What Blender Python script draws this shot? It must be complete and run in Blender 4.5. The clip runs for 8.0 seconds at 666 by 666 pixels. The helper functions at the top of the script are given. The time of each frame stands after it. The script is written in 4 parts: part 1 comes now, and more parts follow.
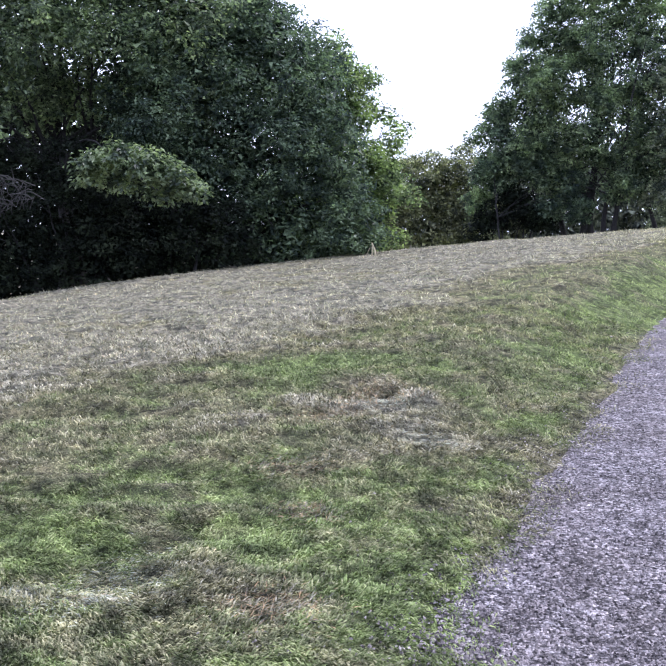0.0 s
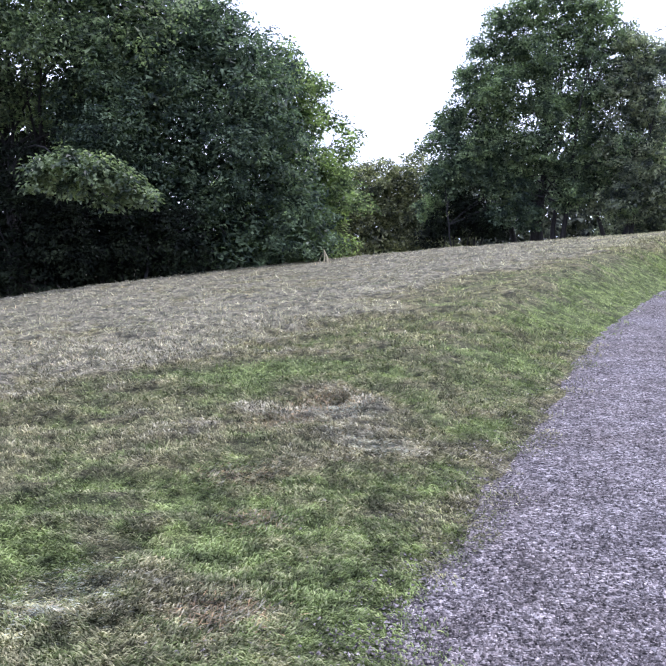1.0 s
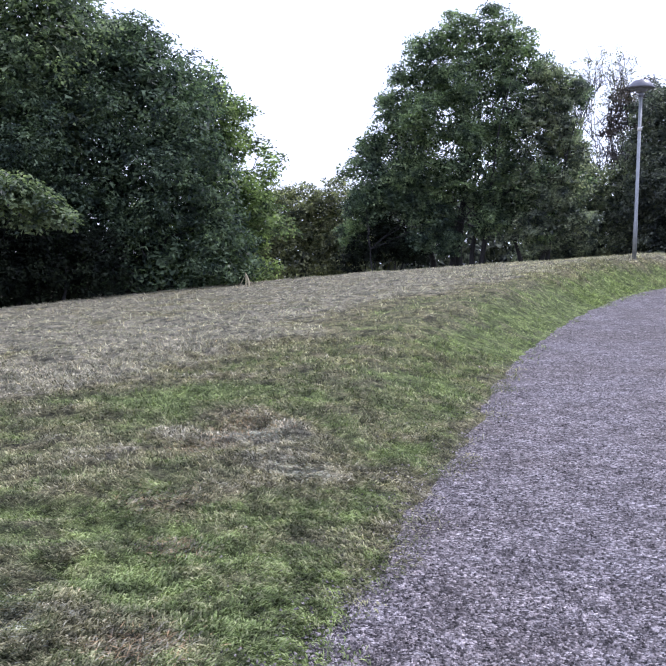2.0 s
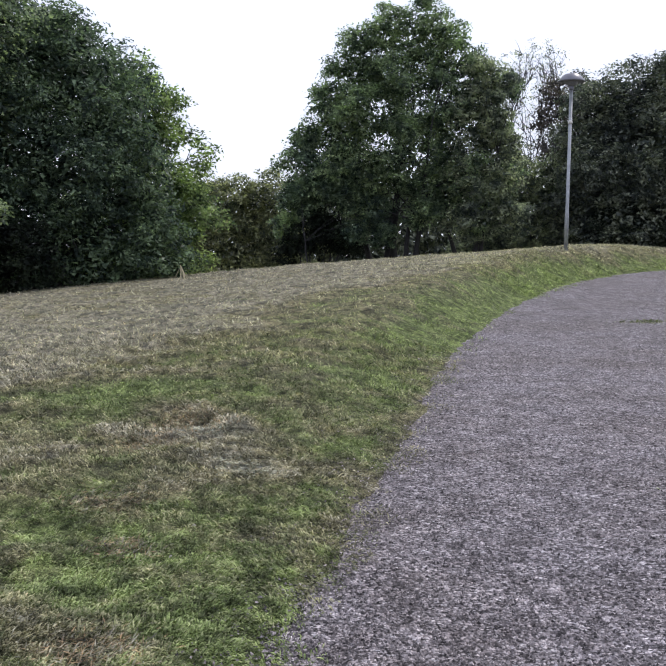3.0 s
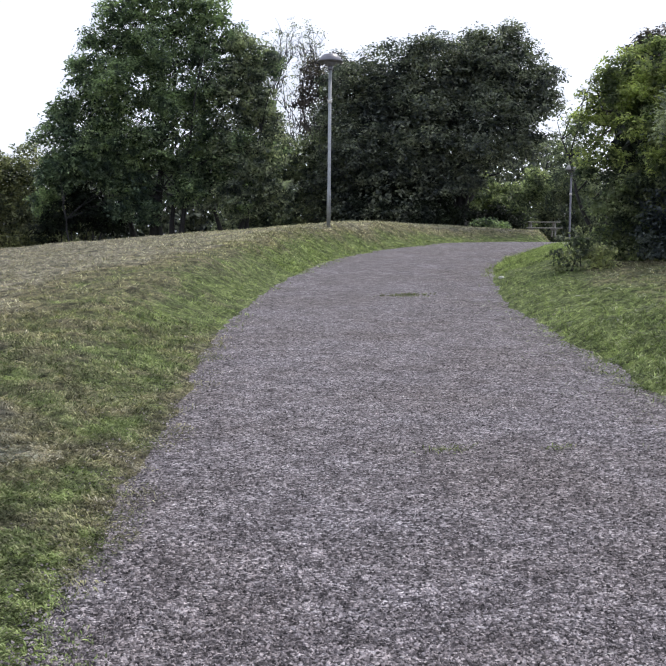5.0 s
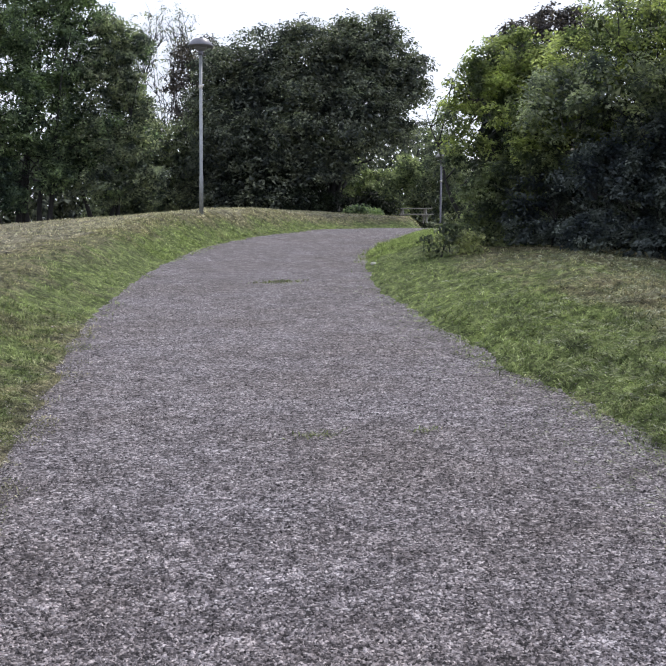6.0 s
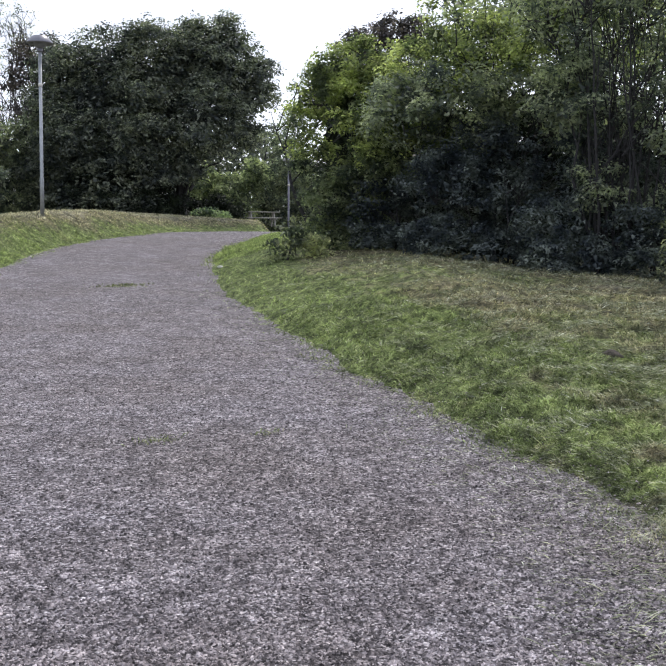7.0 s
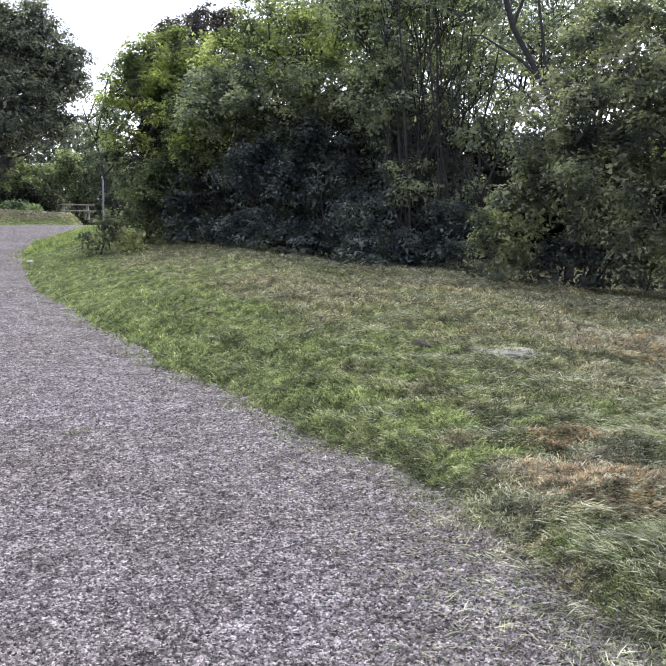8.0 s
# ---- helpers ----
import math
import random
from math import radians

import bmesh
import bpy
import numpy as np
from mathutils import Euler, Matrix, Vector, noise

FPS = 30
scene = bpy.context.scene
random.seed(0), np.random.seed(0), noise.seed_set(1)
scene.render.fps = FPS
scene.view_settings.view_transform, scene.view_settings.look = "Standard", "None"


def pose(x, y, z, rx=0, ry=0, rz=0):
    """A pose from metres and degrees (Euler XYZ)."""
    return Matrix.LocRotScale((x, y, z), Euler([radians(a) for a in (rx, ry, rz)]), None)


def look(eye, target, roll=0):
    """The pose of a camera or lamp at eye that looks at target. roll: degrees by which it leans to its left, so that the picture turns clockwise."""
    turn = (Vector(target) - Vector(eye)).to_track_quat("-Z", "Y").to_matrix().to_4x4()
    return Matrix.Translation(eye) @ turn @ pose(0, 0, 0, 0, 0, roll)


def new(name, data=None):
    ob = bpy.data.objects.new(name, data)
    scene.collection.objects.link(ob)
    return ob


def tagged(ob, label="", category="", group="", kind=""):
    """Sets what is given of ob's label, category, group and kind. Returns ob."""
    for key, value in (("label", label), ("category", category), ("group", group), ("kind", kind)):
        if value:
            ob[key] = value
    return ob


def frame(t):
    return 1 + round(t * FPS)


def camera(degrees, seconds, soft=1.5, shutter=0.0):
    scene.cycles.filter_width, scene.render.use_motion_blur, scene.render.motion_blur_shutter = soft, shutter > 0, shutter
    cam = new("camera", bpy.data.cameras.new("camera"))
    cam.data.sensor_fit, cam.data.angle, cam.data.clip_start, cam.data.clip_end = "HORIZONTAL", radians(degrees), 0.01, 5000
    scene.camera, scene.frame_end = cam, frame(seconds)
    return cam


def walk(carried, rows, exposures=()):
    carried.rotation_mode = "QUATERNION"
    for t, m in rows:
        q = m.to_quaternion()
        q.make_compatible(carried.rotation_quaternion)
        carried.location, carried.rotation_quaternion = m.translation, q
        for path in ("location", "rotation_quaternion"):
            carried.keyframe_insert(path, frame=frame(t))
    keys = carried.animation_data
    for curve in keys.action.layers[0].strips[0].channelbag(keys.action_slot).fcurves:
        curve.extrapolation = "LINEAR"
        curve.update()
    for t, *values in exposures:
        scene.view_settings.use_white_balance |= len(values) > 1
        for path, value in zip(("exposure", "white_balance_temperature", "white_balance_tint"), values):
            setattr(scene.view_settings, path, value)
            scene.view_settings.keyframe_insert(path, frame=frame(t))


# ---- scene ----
# ---------------------------------------------------------------- camera
cam = camera(36.2, 8.0, soft=1.5)
EYE, SCALE = 1.40, 1.12
ROWS = [
    (0.0, 0.000, 0.000, 0.000, 0.06, -5.61, -0.67),
    (0.5, 0.014, 0.002, 0.001, -0.93, -5.12, -0.12),
    (1.0, 0.015, -0.003, -0.001, -2.59, -5.18, -0.73),
    (1.5, 0.015, 0.000, -0.003, -3.75, -4.71, -0.24),
    (2.0, 0.013, 0.022, 0.003, -6.98, -3.79, -1.25),
    (2.2, 0.005, 0.030, 0.005, -7.94, -3.43, -1.29),
    (3.3, -0.062, 0.070, 0.019, -12.21, -4.58, -0.95),
    (3.5, -0.067, 0.073, 0.020, -13.52, -4.82, -0.89),
    (4.0, -0.047, 0.059, 0.011, -17.50, -5.54, -1.19),
    (4.2, -0.044, 0.055, 0.011, -19.50, -5.11, -1.15),
    (5.3, -0.016, 0.000, 0.011, -25.25, -5.58, -0.80),
    (5.5, -0.011, -0.007, 0.011, -26.71, -5.79, -1.04),
    (6.0, 0.015, -0.018, 0.017, -30.68, -5.93, -0.50),
    (6.5, 0.031, -0.037, 0.016, -34.59, -5.81, -0.42),
    (7.0, 0.058, -0.064, 0.017, -39.08, -5.65, -0.75),
    (7.5, 0.088, -0.080, 0.013, -45.25, -6.38, -1.19),
    (8.0, 0.100, -0.106, 0.018, -49.15, -5.87, -0.80),
]
EXPOSURES = [(0.0, 0.07, 5600, 22), (2.0, -0.23, 5650, 22), (3.5, -0.65, 6300, 13), (5.5, -0.51, 6250, 13), (7.0, -0.40, 6280, 13), (8.0, 0.0, 6300, 15)]
walk(cam, [(t, pose(SCALE * x, SCALE * y, EYE + SCALE * z, 90 + pitch, roll, yaw)) for t, x, y, z, yaw, pitch, roll in ROWS], EXPOSURES)

# ---------------------------------------------------------------- sky and sun
SUN_ELEVATION, SUN_AZIMUTH = 53.0, 52.0   # degrees; azimuth clockwise from +y
world = bpy.data.worlds.new("sky")
scene.world = world
world.use_nodes = True
wn, wl = world.node_tree.nodes, world.node_tree.links
sky = wn.new("ShaderNodeTexSky")
sky.sky_type = "NISHITA"
sky.sun_disc = False
sky.sun_elevation, sky.sun_rotation = radians(SUN_ELEVATION), radians(SUN_AZIMUTH)
sky.air_density, sky.dust_density, sky.ozone_density = 1.0, 3.0, 1.0
cloud = wn.new("ShaderNodeMixRGB")
cloud.inputs["Fac"].default_value = 0.72
cloud.inputs["Color2"].default_value = (14.0, 14.7, 16.2, 1)
wl.new(sky.outputs["Color"], cloud.inputs["Color1"])
wl.new(cloud.outputs["Color"], wn["Background"].inputs["Color"])
wn["Background"].inputs["Strength"].default_value = 0.14
sun = new("sun", bpy.data.lights.new("sun", "SUN"))
sun.data.energy, sun.data.angle, sun.data.color = 3.4, radians(8), (1.0, 0.93, 0.82)
a, e = radians(SUN_AZIMUTH), radians(SUN_ELEVATION)
sun.matrix_world = look((0, 0, 30), (-math.sin(a) * math.cos(e), -math.cos(a) * math.cos(e), 30 - math.sin(e)))

# ---------------------------------------------------------------- mesh helpers
rng = np.random.default_rng(7)


def fast_mesh(name, verts, faces, smooth=False, attributes=None):
    """A mesh from arrays: verts (n, 3), faces (m, k), and float attributes on its points."""
    me = bpy.data.meshes.new(name)
    verts, faces = np.asarray(verts, np.float32), np.asarray(faces, np.int32)
    m, k = faces.shape
    me.vertices.add(len(verts))
    me.vertices.foreach_set("co", verts.ravel())
    me.loops.add(m * k)
    me.loops.foreach_set("vertex_index", faces.ravel())
    me.polygons.add(m)
    me.polygons.foreach_set("loop_start", np.arange(0, m * k, k, dtype=np.int32))
    me.polygons.foreach_set("loop_total", np.full(m, k, np.int32))
    me.polygons.foreach_set("use_smooth", np.full(m, smooth))
    for key, values in (attributes or {}).items():
        me.attributes.new(key, "FLOAT", "POINT").data.foreach_set("value", np.asarray(values, np.float32))
    me.update(calc_edges=True)
    return me


def put(name, me, material, parent=None, label="", category="", group="", kind=""):
    ob = new(name, me)
    if material:
        me.materials.append(material)
    ob.parent = parent
    return tagged(ob, label, category, group, kind)


def part(name, bm, material, parent, label=""):
    me = bpy.data.meshes.new(name)
    bm.to_mesh(me)
    bm.free()
    return put(name, me, material, parent, label)


def value_noise(x, y, size, seed):
    """Smooth noise in 0 to 1 over the plan, with blotches of that size in metres."""
    table = np.random.default_rng(seed).random((256, 256))
    u, v = np.asarray(x, float) / size + 91.7, np.asarray(y, float) / size + 47.3
    i, j = np.floor(u).astype(int), np.floor(v).astype(int)
    fu, fv = u - i, v - j
    fu, fv = fu * fu * (3 - 2 * fu), fv * fv * (3 - 2 * fv)
    g = lambda p, q: table[p % 256, q % 256]
    return (g(i, j) * (1 - fu) + g(i + 1, j) * fu) * (1 - fv) + (g(i, j + 1) * (1 - fu) + g(i + 1, j + 1) * fu) * fv


def fractal(x, y, size, seed):
    return (value_noise(x, y, size, seed) * 4 + value_noise(x, y, size / 2.1, seed + 1) * 2 + value_noise(x, y, size / 4.3, seed + 2)) / 7


def ease(x, lo, hi):
    t = np.clip((np.asarray(x, float) - lo) / (hi - lo), 0, 1)
    return t * t * (3 - 2 * t)


def spline(points, n):
    """Catmull-Rom through plan points."""
    p = np.array(points, float)
    p = np.vstack([2 * p[0] - p[1], p, 2 * p[-1] - p[-2]])
    out = []
    for k in range(1, len(p) - 2):
        t = np.linspace(0, 1, n, endpoint=False)[:, None]
        a, b, c, d = p[k - 1], p[k], p[k + 1], p[k + 2]
        out.append(0.5 * (2 * b + (c - a) * t + (2 * a - 5 * b + 4 * c - d) * t ** 2 + (3 * b - a - 3 * c + d) * t ** 3))
    return np.vstack(out + [p[-2][None]])


# ---------------------------------------------------------------- the lie of the land
EDGE_LEFT = [(-9.5, -16.0), (-5.2, -9.0), (-2.2, -3.5), (-0.75, 0.4), (0.35, 3.3), (1.28, 5.77), (2.2, 8.2), (3.14, 10.86), (4.6, 14.2), (5.9, 17.0), (8.0, 21.0), (10.3, 24.6), (13.0, 28.0), (16.9, 31.5), (21.5, 34.2), (29.0, 36.5), (40.0, 38.0)]
EDGE_RIGHT = [(-5.8, -18.0), (-1.6, -11.0), (1.2, -5.0), (2.55, -0.7), (3.5, 1.5), (4.4, 2.8), (4.95, 4.1), (5.85, 5.9), (6.5, 7.6), (7.75, 10.2), (9.0, 13.0), (10.4, 16.0), (12.0, 18.7), (13.4, 20.9), (15.2, 23.5), (18.6, 27.2), (22.5, 30.6), (30.0, 32.9), (41.0, 34.2)]
left_line, right_line = spline(EDGE_LEFT, 24), spline(EDGE_RIGHT, 24)


def resample(line, n):
    s = np.concatenate([[0], np.cumsum(np.hypot(*np.diff(line, axis=0).T))])
    q = np.linspace(0, s[-1], n)
    return np.stack([np.interp(q, s, line[:, 0]), np.interp(q, s, line[:, 1])], 1)


left_line, right_line = resample(left_line, 420), resample(right_line, 420)
for line, seed in ((left_line, 3), (right_line, 5)):
    line[:, 0] += 0.14 * (value_noise(line[:, 1], line[:, 0], 1.6, seed) - 0.5) + 0.12 * (value_noise(line[:, 1], line[:, 0], 0.45, seed + 1) - 0.5)


def measure_beside(x, y):
    """Metres outside the path's edge (negative on the gravel), and which side: -1 left, 1 right."""
    x, y = np.asarray(x, float).ravel(), np.asarray(y, float).ravel()
    out, side = np.empty(len(x)), np.empty(len(x))
    for s in range(0, len(x), 20000):
        p = np.stack([x[s:s + 20000], y[s:s + 20000]], 1)[:, None]
        near, signs = [], []
        for line in (left_line, right_line):
            q = line[None, ::2]
            d2 = ((p - q) ** 2).sum(2)
            k = np.clip(d2.argmin(1), 1, q.shape[1] - 2)
            tangent = q[0, k + 1] - q[0, k - 1]
            v = p[:, 0] - q[0, k]
            near.append(np.sqrt(d2.min(1)))
            signs.append(tangent[:, 0] * v[:, 1] - tangent[:, 1] * v[:, 0])
        is_left, is_right = signs[0] > 0, signs[1] < 0
        d = np.where(is_left, near[0], np.where(is_right, near[1], -np.minimum(near[0], near[1])))
        out[s:s + 20000] = d
        side[s:s + 20000] = np.where(near[0] < near[1], -1, 1)
    return out, side


GX, GY, GS = -48.0, -24.0, 0.25
grid_x, grid_y = np.meshgrid(np.arange(GX, 60, GS), np.arange(GY, 62, GS), indexing="ij")
grid_off, grid_side = (g.reshape(grid_x.shape) for g in measure_beside(grid_x, grid_y))


def beside_path(x, y):
    """The same for many points, read off a grid over the plan."""
    u = np.clip((np.asarray(x, float).ravel() - GX) / GS, 0, grid_x.shape[0] - 1.001)
    v = np.clip((np.asarray(y, float).ravel() - GY) / GS, 0, grid_x.shape[1] - 1.001)
    i, j = u.astype(int), v.astype(int)
    fu, fv = u - i, v - j
    g = grid_off
    out = (g[i, j] * (1 - fu) + g[i + 1, j] * fu) * (1 - fv) + (g[i, j + 1] * (1 - fu) + g[i + 1, j + 1] * fu) * fv
    return out, grid_side[i, j]


def path_height(d):
    return np.interp(d, [0, 9, 15, 22.5, 30, 38, 42, 50, 70, 200], [0, 0.02, 0.18, 0.48, 0.90, 1.33, 1.40, 1.1, 0.4, 0])


# lawn: bearing in degrees clockwise from +y, distance of the brow, height there
BROW = np.array([(-180, 30, -0.3), (-60, 28, -1.6), (-30, 25, -0.85), (-18, 26, -0.36), (-9, 29, 0.14), (2, 34, 0.71), (11, 36, 1.27), (16, 36, 1.55),
                 (23.4, 34, 1.91), (26.1, 40, 2.10), (29.4, 44, 2.03), (35, 46, 1.87), (37, 25, 0.98), (44.5, 21, 0.94), (50.5, 18, 0.68), (54, 17, 0.63),
                 (59, 15.5, 0.58), (67, 13, 0.40), (90, 14, 0.3), (180, 30, -0.3)])


def ground_height(x, y):
    x, y = np.asarray(x, float), np.asarray(y, float)
    d, b = np.hypot(x, y), np.degrees(np.arctan2(x, y))
    R, top = np.interp(b, BROW[:, 0], BROW[:, 1]), np.interp(b, BROW[:, 0], BROW[:, 2])
    u = np.clip((d - 4) / (R - 4), 0, 1)
    lawn = top * (1.25 * u - 0.25 * u ** 3)
    back = ease(b, 36, 42)
    over = np.clip(d - R, 0, 30)
    lawn = lawn + (1 - back) * over * np.minimum(0, (top - 1.4) / R) - (1 - back) * (0.006 * over ** 2 * (over < 12) + (0.864 + 0.03 * (over - 12)) * (over >= 12)) * 0.8
    lawn = lawn + 0.05 * (fractal(x, y, 3.5, 11) - 0.5) + (0.10 * (fractal(x, y, 0.8, 21) - 0.5) + 0.085 * (value_noise(x, y, 0.3, 23) - 0.5)) * (1 - ease(d, 34, 40))
    off, side = beside_path(x, y)
    off = off.reshape(x.shape)
    hay = ease(off, 1.0, 2.0) * (1 - ease(off, 6.0, 8.0)) * (side.reshape(x.shape) > 0) * (d < 20)
    lush = ease(off, 0.1, 0.5) * (1 - ease(off, 1.2, 2.2)) * (side.reshape(x.shape) > 0) * (d < 26)
    mounds = lush * (0.10 * value_noise(x, y, 0.3, 27) + 0.06 * value_noise(x, y, 0.13, 29)) + hay * 0.12 * np.maximum(0, fractal(x, y, 0.5, 25) - 0.45)
    w = ease(off, 0.0, np.where(side.reshape(x.shape) < 0, 1.7, 2.5))
    return path_height(d) * (1 - w) + lawn * w + np.where(side.reshape(x.shape) > 0, 0.075, 0.03) * ease(off, 0.0, 0.24) + mounds


# ---------------------------------------------------------------- materials
def material(name):
    mat = bpy.data.materials.new(name)
    mat.use_nodes = True
    return mat, mat.node_tree.nodes, mat.node_tree.links, mat.node_tree.nodes["Principled BSDF"]


def ramp(nodes, stops):
    r = nodes.new("ShaderNodeValToRGB")
    while len(r.color_ramp.elements) < len(stops):
        r.color_ramp.elements.new(0.5)
    for el, (p, c) in zip(r.color_ramp.elements, stops):
        el.position, el.color = p, (*c, 1)
    return r


def noise_node(nodes, links, scale, detail=4, rough=0.6):
    tc = nodes.new("ShaderNodeTexCoord")
    n = nodes.new("ShaderNodeTexNoise")
    n.inputs["Scale"].default_value, n.inputs["Detail"].default_value, n.inputs["Roughness"].default_value = scale, detail, rough
    links.new(tc.outputs["Object"], n.inputs["Vector"])
    return n


def mixed(nodes, links, kind, fac, one, two):
    m = nodes.new("ShaderNodeMixRGB")
    m.blend_type = kind
    for socket, v in (("Fac", fac), ("Color1", one), ("Color2", two)):
        if hasattr(v, "is_output"):
            links.new(v, m.inputs[socket])
        else:
            m.inputs[socket].default_value = v
    return m.outputs["Color"]


def bump(nodes, links, bsdf, height, strength, distance):
    b = nodes.new("ShaderNodeBump")
    b.inputs["Strength"].default_value, b.inputs["Distance"].default_value = strength, distance
    links.new(height, b.inputs["Height"])
    links.new(b.outputs["Normal"], bsdf.inputs["Normal"])


def plain_material(name, colour, rough=0.6, metal=0.0, grain=40, spread=0.25, relief=0.2, depth=0.003):
    mat, n, l, bsdf = material(name)
    nz, big = noise_node(n, l, grain), noise_node(n, l, grain / 9)
    lo, hi = [c * (1 - spread) for c in colour], [min(1, c * (1 + spread)) for c in colour]
    c = ramp(n, [(0.3, lo), (0.7, hi)])
    l.new(nz.outputs["Fac"], c.inputs["Fac"])
    d = ramp(n, [(0.35, (0.75,) * 3), (0.65, (1.0,) * 3)])
    l.new(big.outputs["Fac"], d.inputs["Fac"])
    l.new(mixed(n, l, "MULTIPLY", 1.0, c.outputs["Color"], d.outputs["Color"]), bsdf.inputs["Base Color"])
    bsdf.inputs["Roughness"].default_value, bsdf.inputs["Metallic"].default_value = rough, metal
    bump(n, l, bsdf, nz.outputs["Fac"], relief, depth)
    return mat


def turf_material(name, soil, low=0.32, high=1.45, glow=0.16, tint=(1, 1, 1)):
    """Grass colours from the dryness of the lawn: lush, ordinary, straw, and bare soil."""
    mat, n, l, bsdf = material(name)
    dry = n.new("ShaderNodeAttribute")
    dry.attribute_name = "dry"
    c = ramp(n, [(0.0, (0.272, 0.35, 0.135)), (0.28, (0.282, 0.288, 0.168)), (0.55, (0.352, 0.324, 0.205)), (0.78, (0.45, 0.428, 0.345)), (0.93, (0.43, 0.395, 0.315)), (1.0, (0.37, 0.268, 0.165))])
    geo = n.new("ShaderNodeNewGeometry")
    if soil:
        nz = noise_node(n, l, 130, 5, 0.75)
        l.new(dry.outputs["Fac"], c.inputs["Fac"])
        v = ramp(n, [(0.4, (0.10, 0.093, 0.08)), (0.62, (0.92, 0.91, 0.88))])
        l.new(nz.outputs["Fac"], v.inputs["Fac"])
    else:
        add = n.new("ShaderNodeMath")
        add.operation = "MULTIPLY_ADD"
        l.new(geo.outputs["Random Per Island"], add.inputs[0])
        add.inputs[1].default_value = 0.42
        sub = n.new("ShaderNodeMath")
        sub.operation = "SUBTRACT"
        l.new(dry.outputs["Fac"], sub.inputs[0])
        sub.inputs[1].default_value = 0.2
        l.new(sub.outputs[0], add.inputs[2])
        l.new(add.outputs[0], c.inputs["Fac"])
        v = ramp(n, [(0.0, (low,) * 3), (0.6, (0.95,) * 3), (1.0, (high,) * 3)])
        l.new(geo.outputs["Random Per Island"], v.inputs["Fac"])
    col = mixed(n, l, "MULTIPLY", 1.0, c.outputs["Color"], v.outputs["Color"])
    col = mixed(n, l, "MULTIPLY", 1.0, col, (*tint, 1))
    # Two sizes of blotches put the shade of tufts and lumps into colour.
    tuft_shade = ramp(n, [(0.41, (0.40, 0.41, 0.43)), (0.59, (1.55, 1.55, 1.5))])
    clumps = noise_node(n, l, 9, 6, 0.75)
    l.new(clumps.outputs["Fac"], tuft_shade.inputs["Fac"])
    if soil:
        bump(n, l, bsdf, clumps.outputs["Fac"], 1.0, 0.09)
    col = mixed(n, l, "MULTIPLY", 1.0, col, tuft_shade.outputs["Color"])
    lump_shade = ramp(n, [(0.42, (0.66, 0.68, 0.68)), (0.58, (1.3, 1.28, 1.26))])
    l.new(noise_node(n, l, 3.0, 7, 0.75).outputs["Fac"], lump_shade.inputs["Fac"])
    col = mixed(n, l, "MULTIPLY", 1.0, col, lump_shade.outputs["Color"])
    if not soil:
        tr = n.new("ShaderNodeBsdfTranslucent")
        l.new(mixed(n, l, "MULTIPLY", 1.0, col, (1.1, 1.2, 0.9, 1)), tr.inputs["Color"])
        mx = n.new("ShaderNodeMixShader")
        mx.inputs["Fac"].default_value = glow
        l.new(bsdf.outputs["BSDF"], mx.inputs[1])
        l.new(tr.outputs["BSDF"], mx.inputs[2])
        l.new(mx.outputs["Shader"], n["Material Output"].inputs["Surface"])
    l.new(col, bsdf.inputs["Base Color"])
    bsdf.inputs["Roughness"].default_value = 0.85
    bsdf.inputs["Specular IOR Level"].default_value = 0.12
    return mat


def leaf_material(name, dark, light, glow=0.35, gloss=0.42, wax=0.35):
    """Leaves: reflect in the shades between dark and light and let some light through."""
    mat, n, l, bsdf = material(name)
    geo = n.new("ShaderNodeNewGeometry")
    nz = noise_node(n, l, 0.6, 3)
    c = ramp(n, [(0.05, dark), (0.75, light), (1.0, [min(1, 1.25 * q) for q in light])])
    clump = n.new("ShaderNodeMapRange")
    clump.inputs["From Min"].default_value, clump.inputs["From Max"].default_value = 0.3, 0.7
    l.new(noise_node(n, l, 5.5, 2, 0.5).outputs["Fac"], clump.inputs["Value"])
    blend = n.new("ShaderNodeMix")
    blend.inputs["Factor"].default_value = 0.55
    l.new(geo.outputs["Random Per Island"], blend.inputs["A"])
    l.new(clump.outputs["Result"], blend.inputs["B"])
    l.new(blend.outputs["Result"], c.inputs["Fac"])
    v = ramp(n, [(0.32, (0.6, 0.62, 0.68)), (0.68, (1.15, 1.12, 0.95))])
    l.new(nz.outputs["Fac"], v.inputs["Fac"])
    # Spray-sized blotches put light and shade among the leaves into the colour.
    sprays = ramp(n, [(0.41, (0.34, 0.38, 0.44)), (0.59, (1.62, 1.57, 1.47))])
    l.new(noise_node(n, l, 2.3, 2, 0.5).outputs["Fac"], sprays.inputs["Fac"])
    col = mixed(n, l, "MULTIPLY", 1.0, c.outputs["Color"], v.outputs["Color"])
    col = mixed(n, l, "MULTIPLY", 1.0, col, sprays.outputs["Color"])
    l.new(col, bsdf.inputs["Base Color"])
    bsdf.inputs["Roughness"].default_value, bsdf.inputs["Specular IOR Level"].default_value = gloss, wax
    tr = n.new("ShaderNodeBsdfTranslucent")
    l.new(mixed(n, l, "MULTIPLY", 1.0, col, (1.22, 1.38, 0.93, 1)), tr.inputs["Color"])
    mx = n.new("ShaderNodeMixShader")
    mx.inputs["Fac"].default_value = glow
    l.new(bsdf.outputs["BSDF"], mx.inputs[1])
    l.new(tr.outputs["BSDF"], mx.inputs[2])
    l.new(mx.outputs["Shader"], n["Material Output"].inputs["Surface"])
    return mat


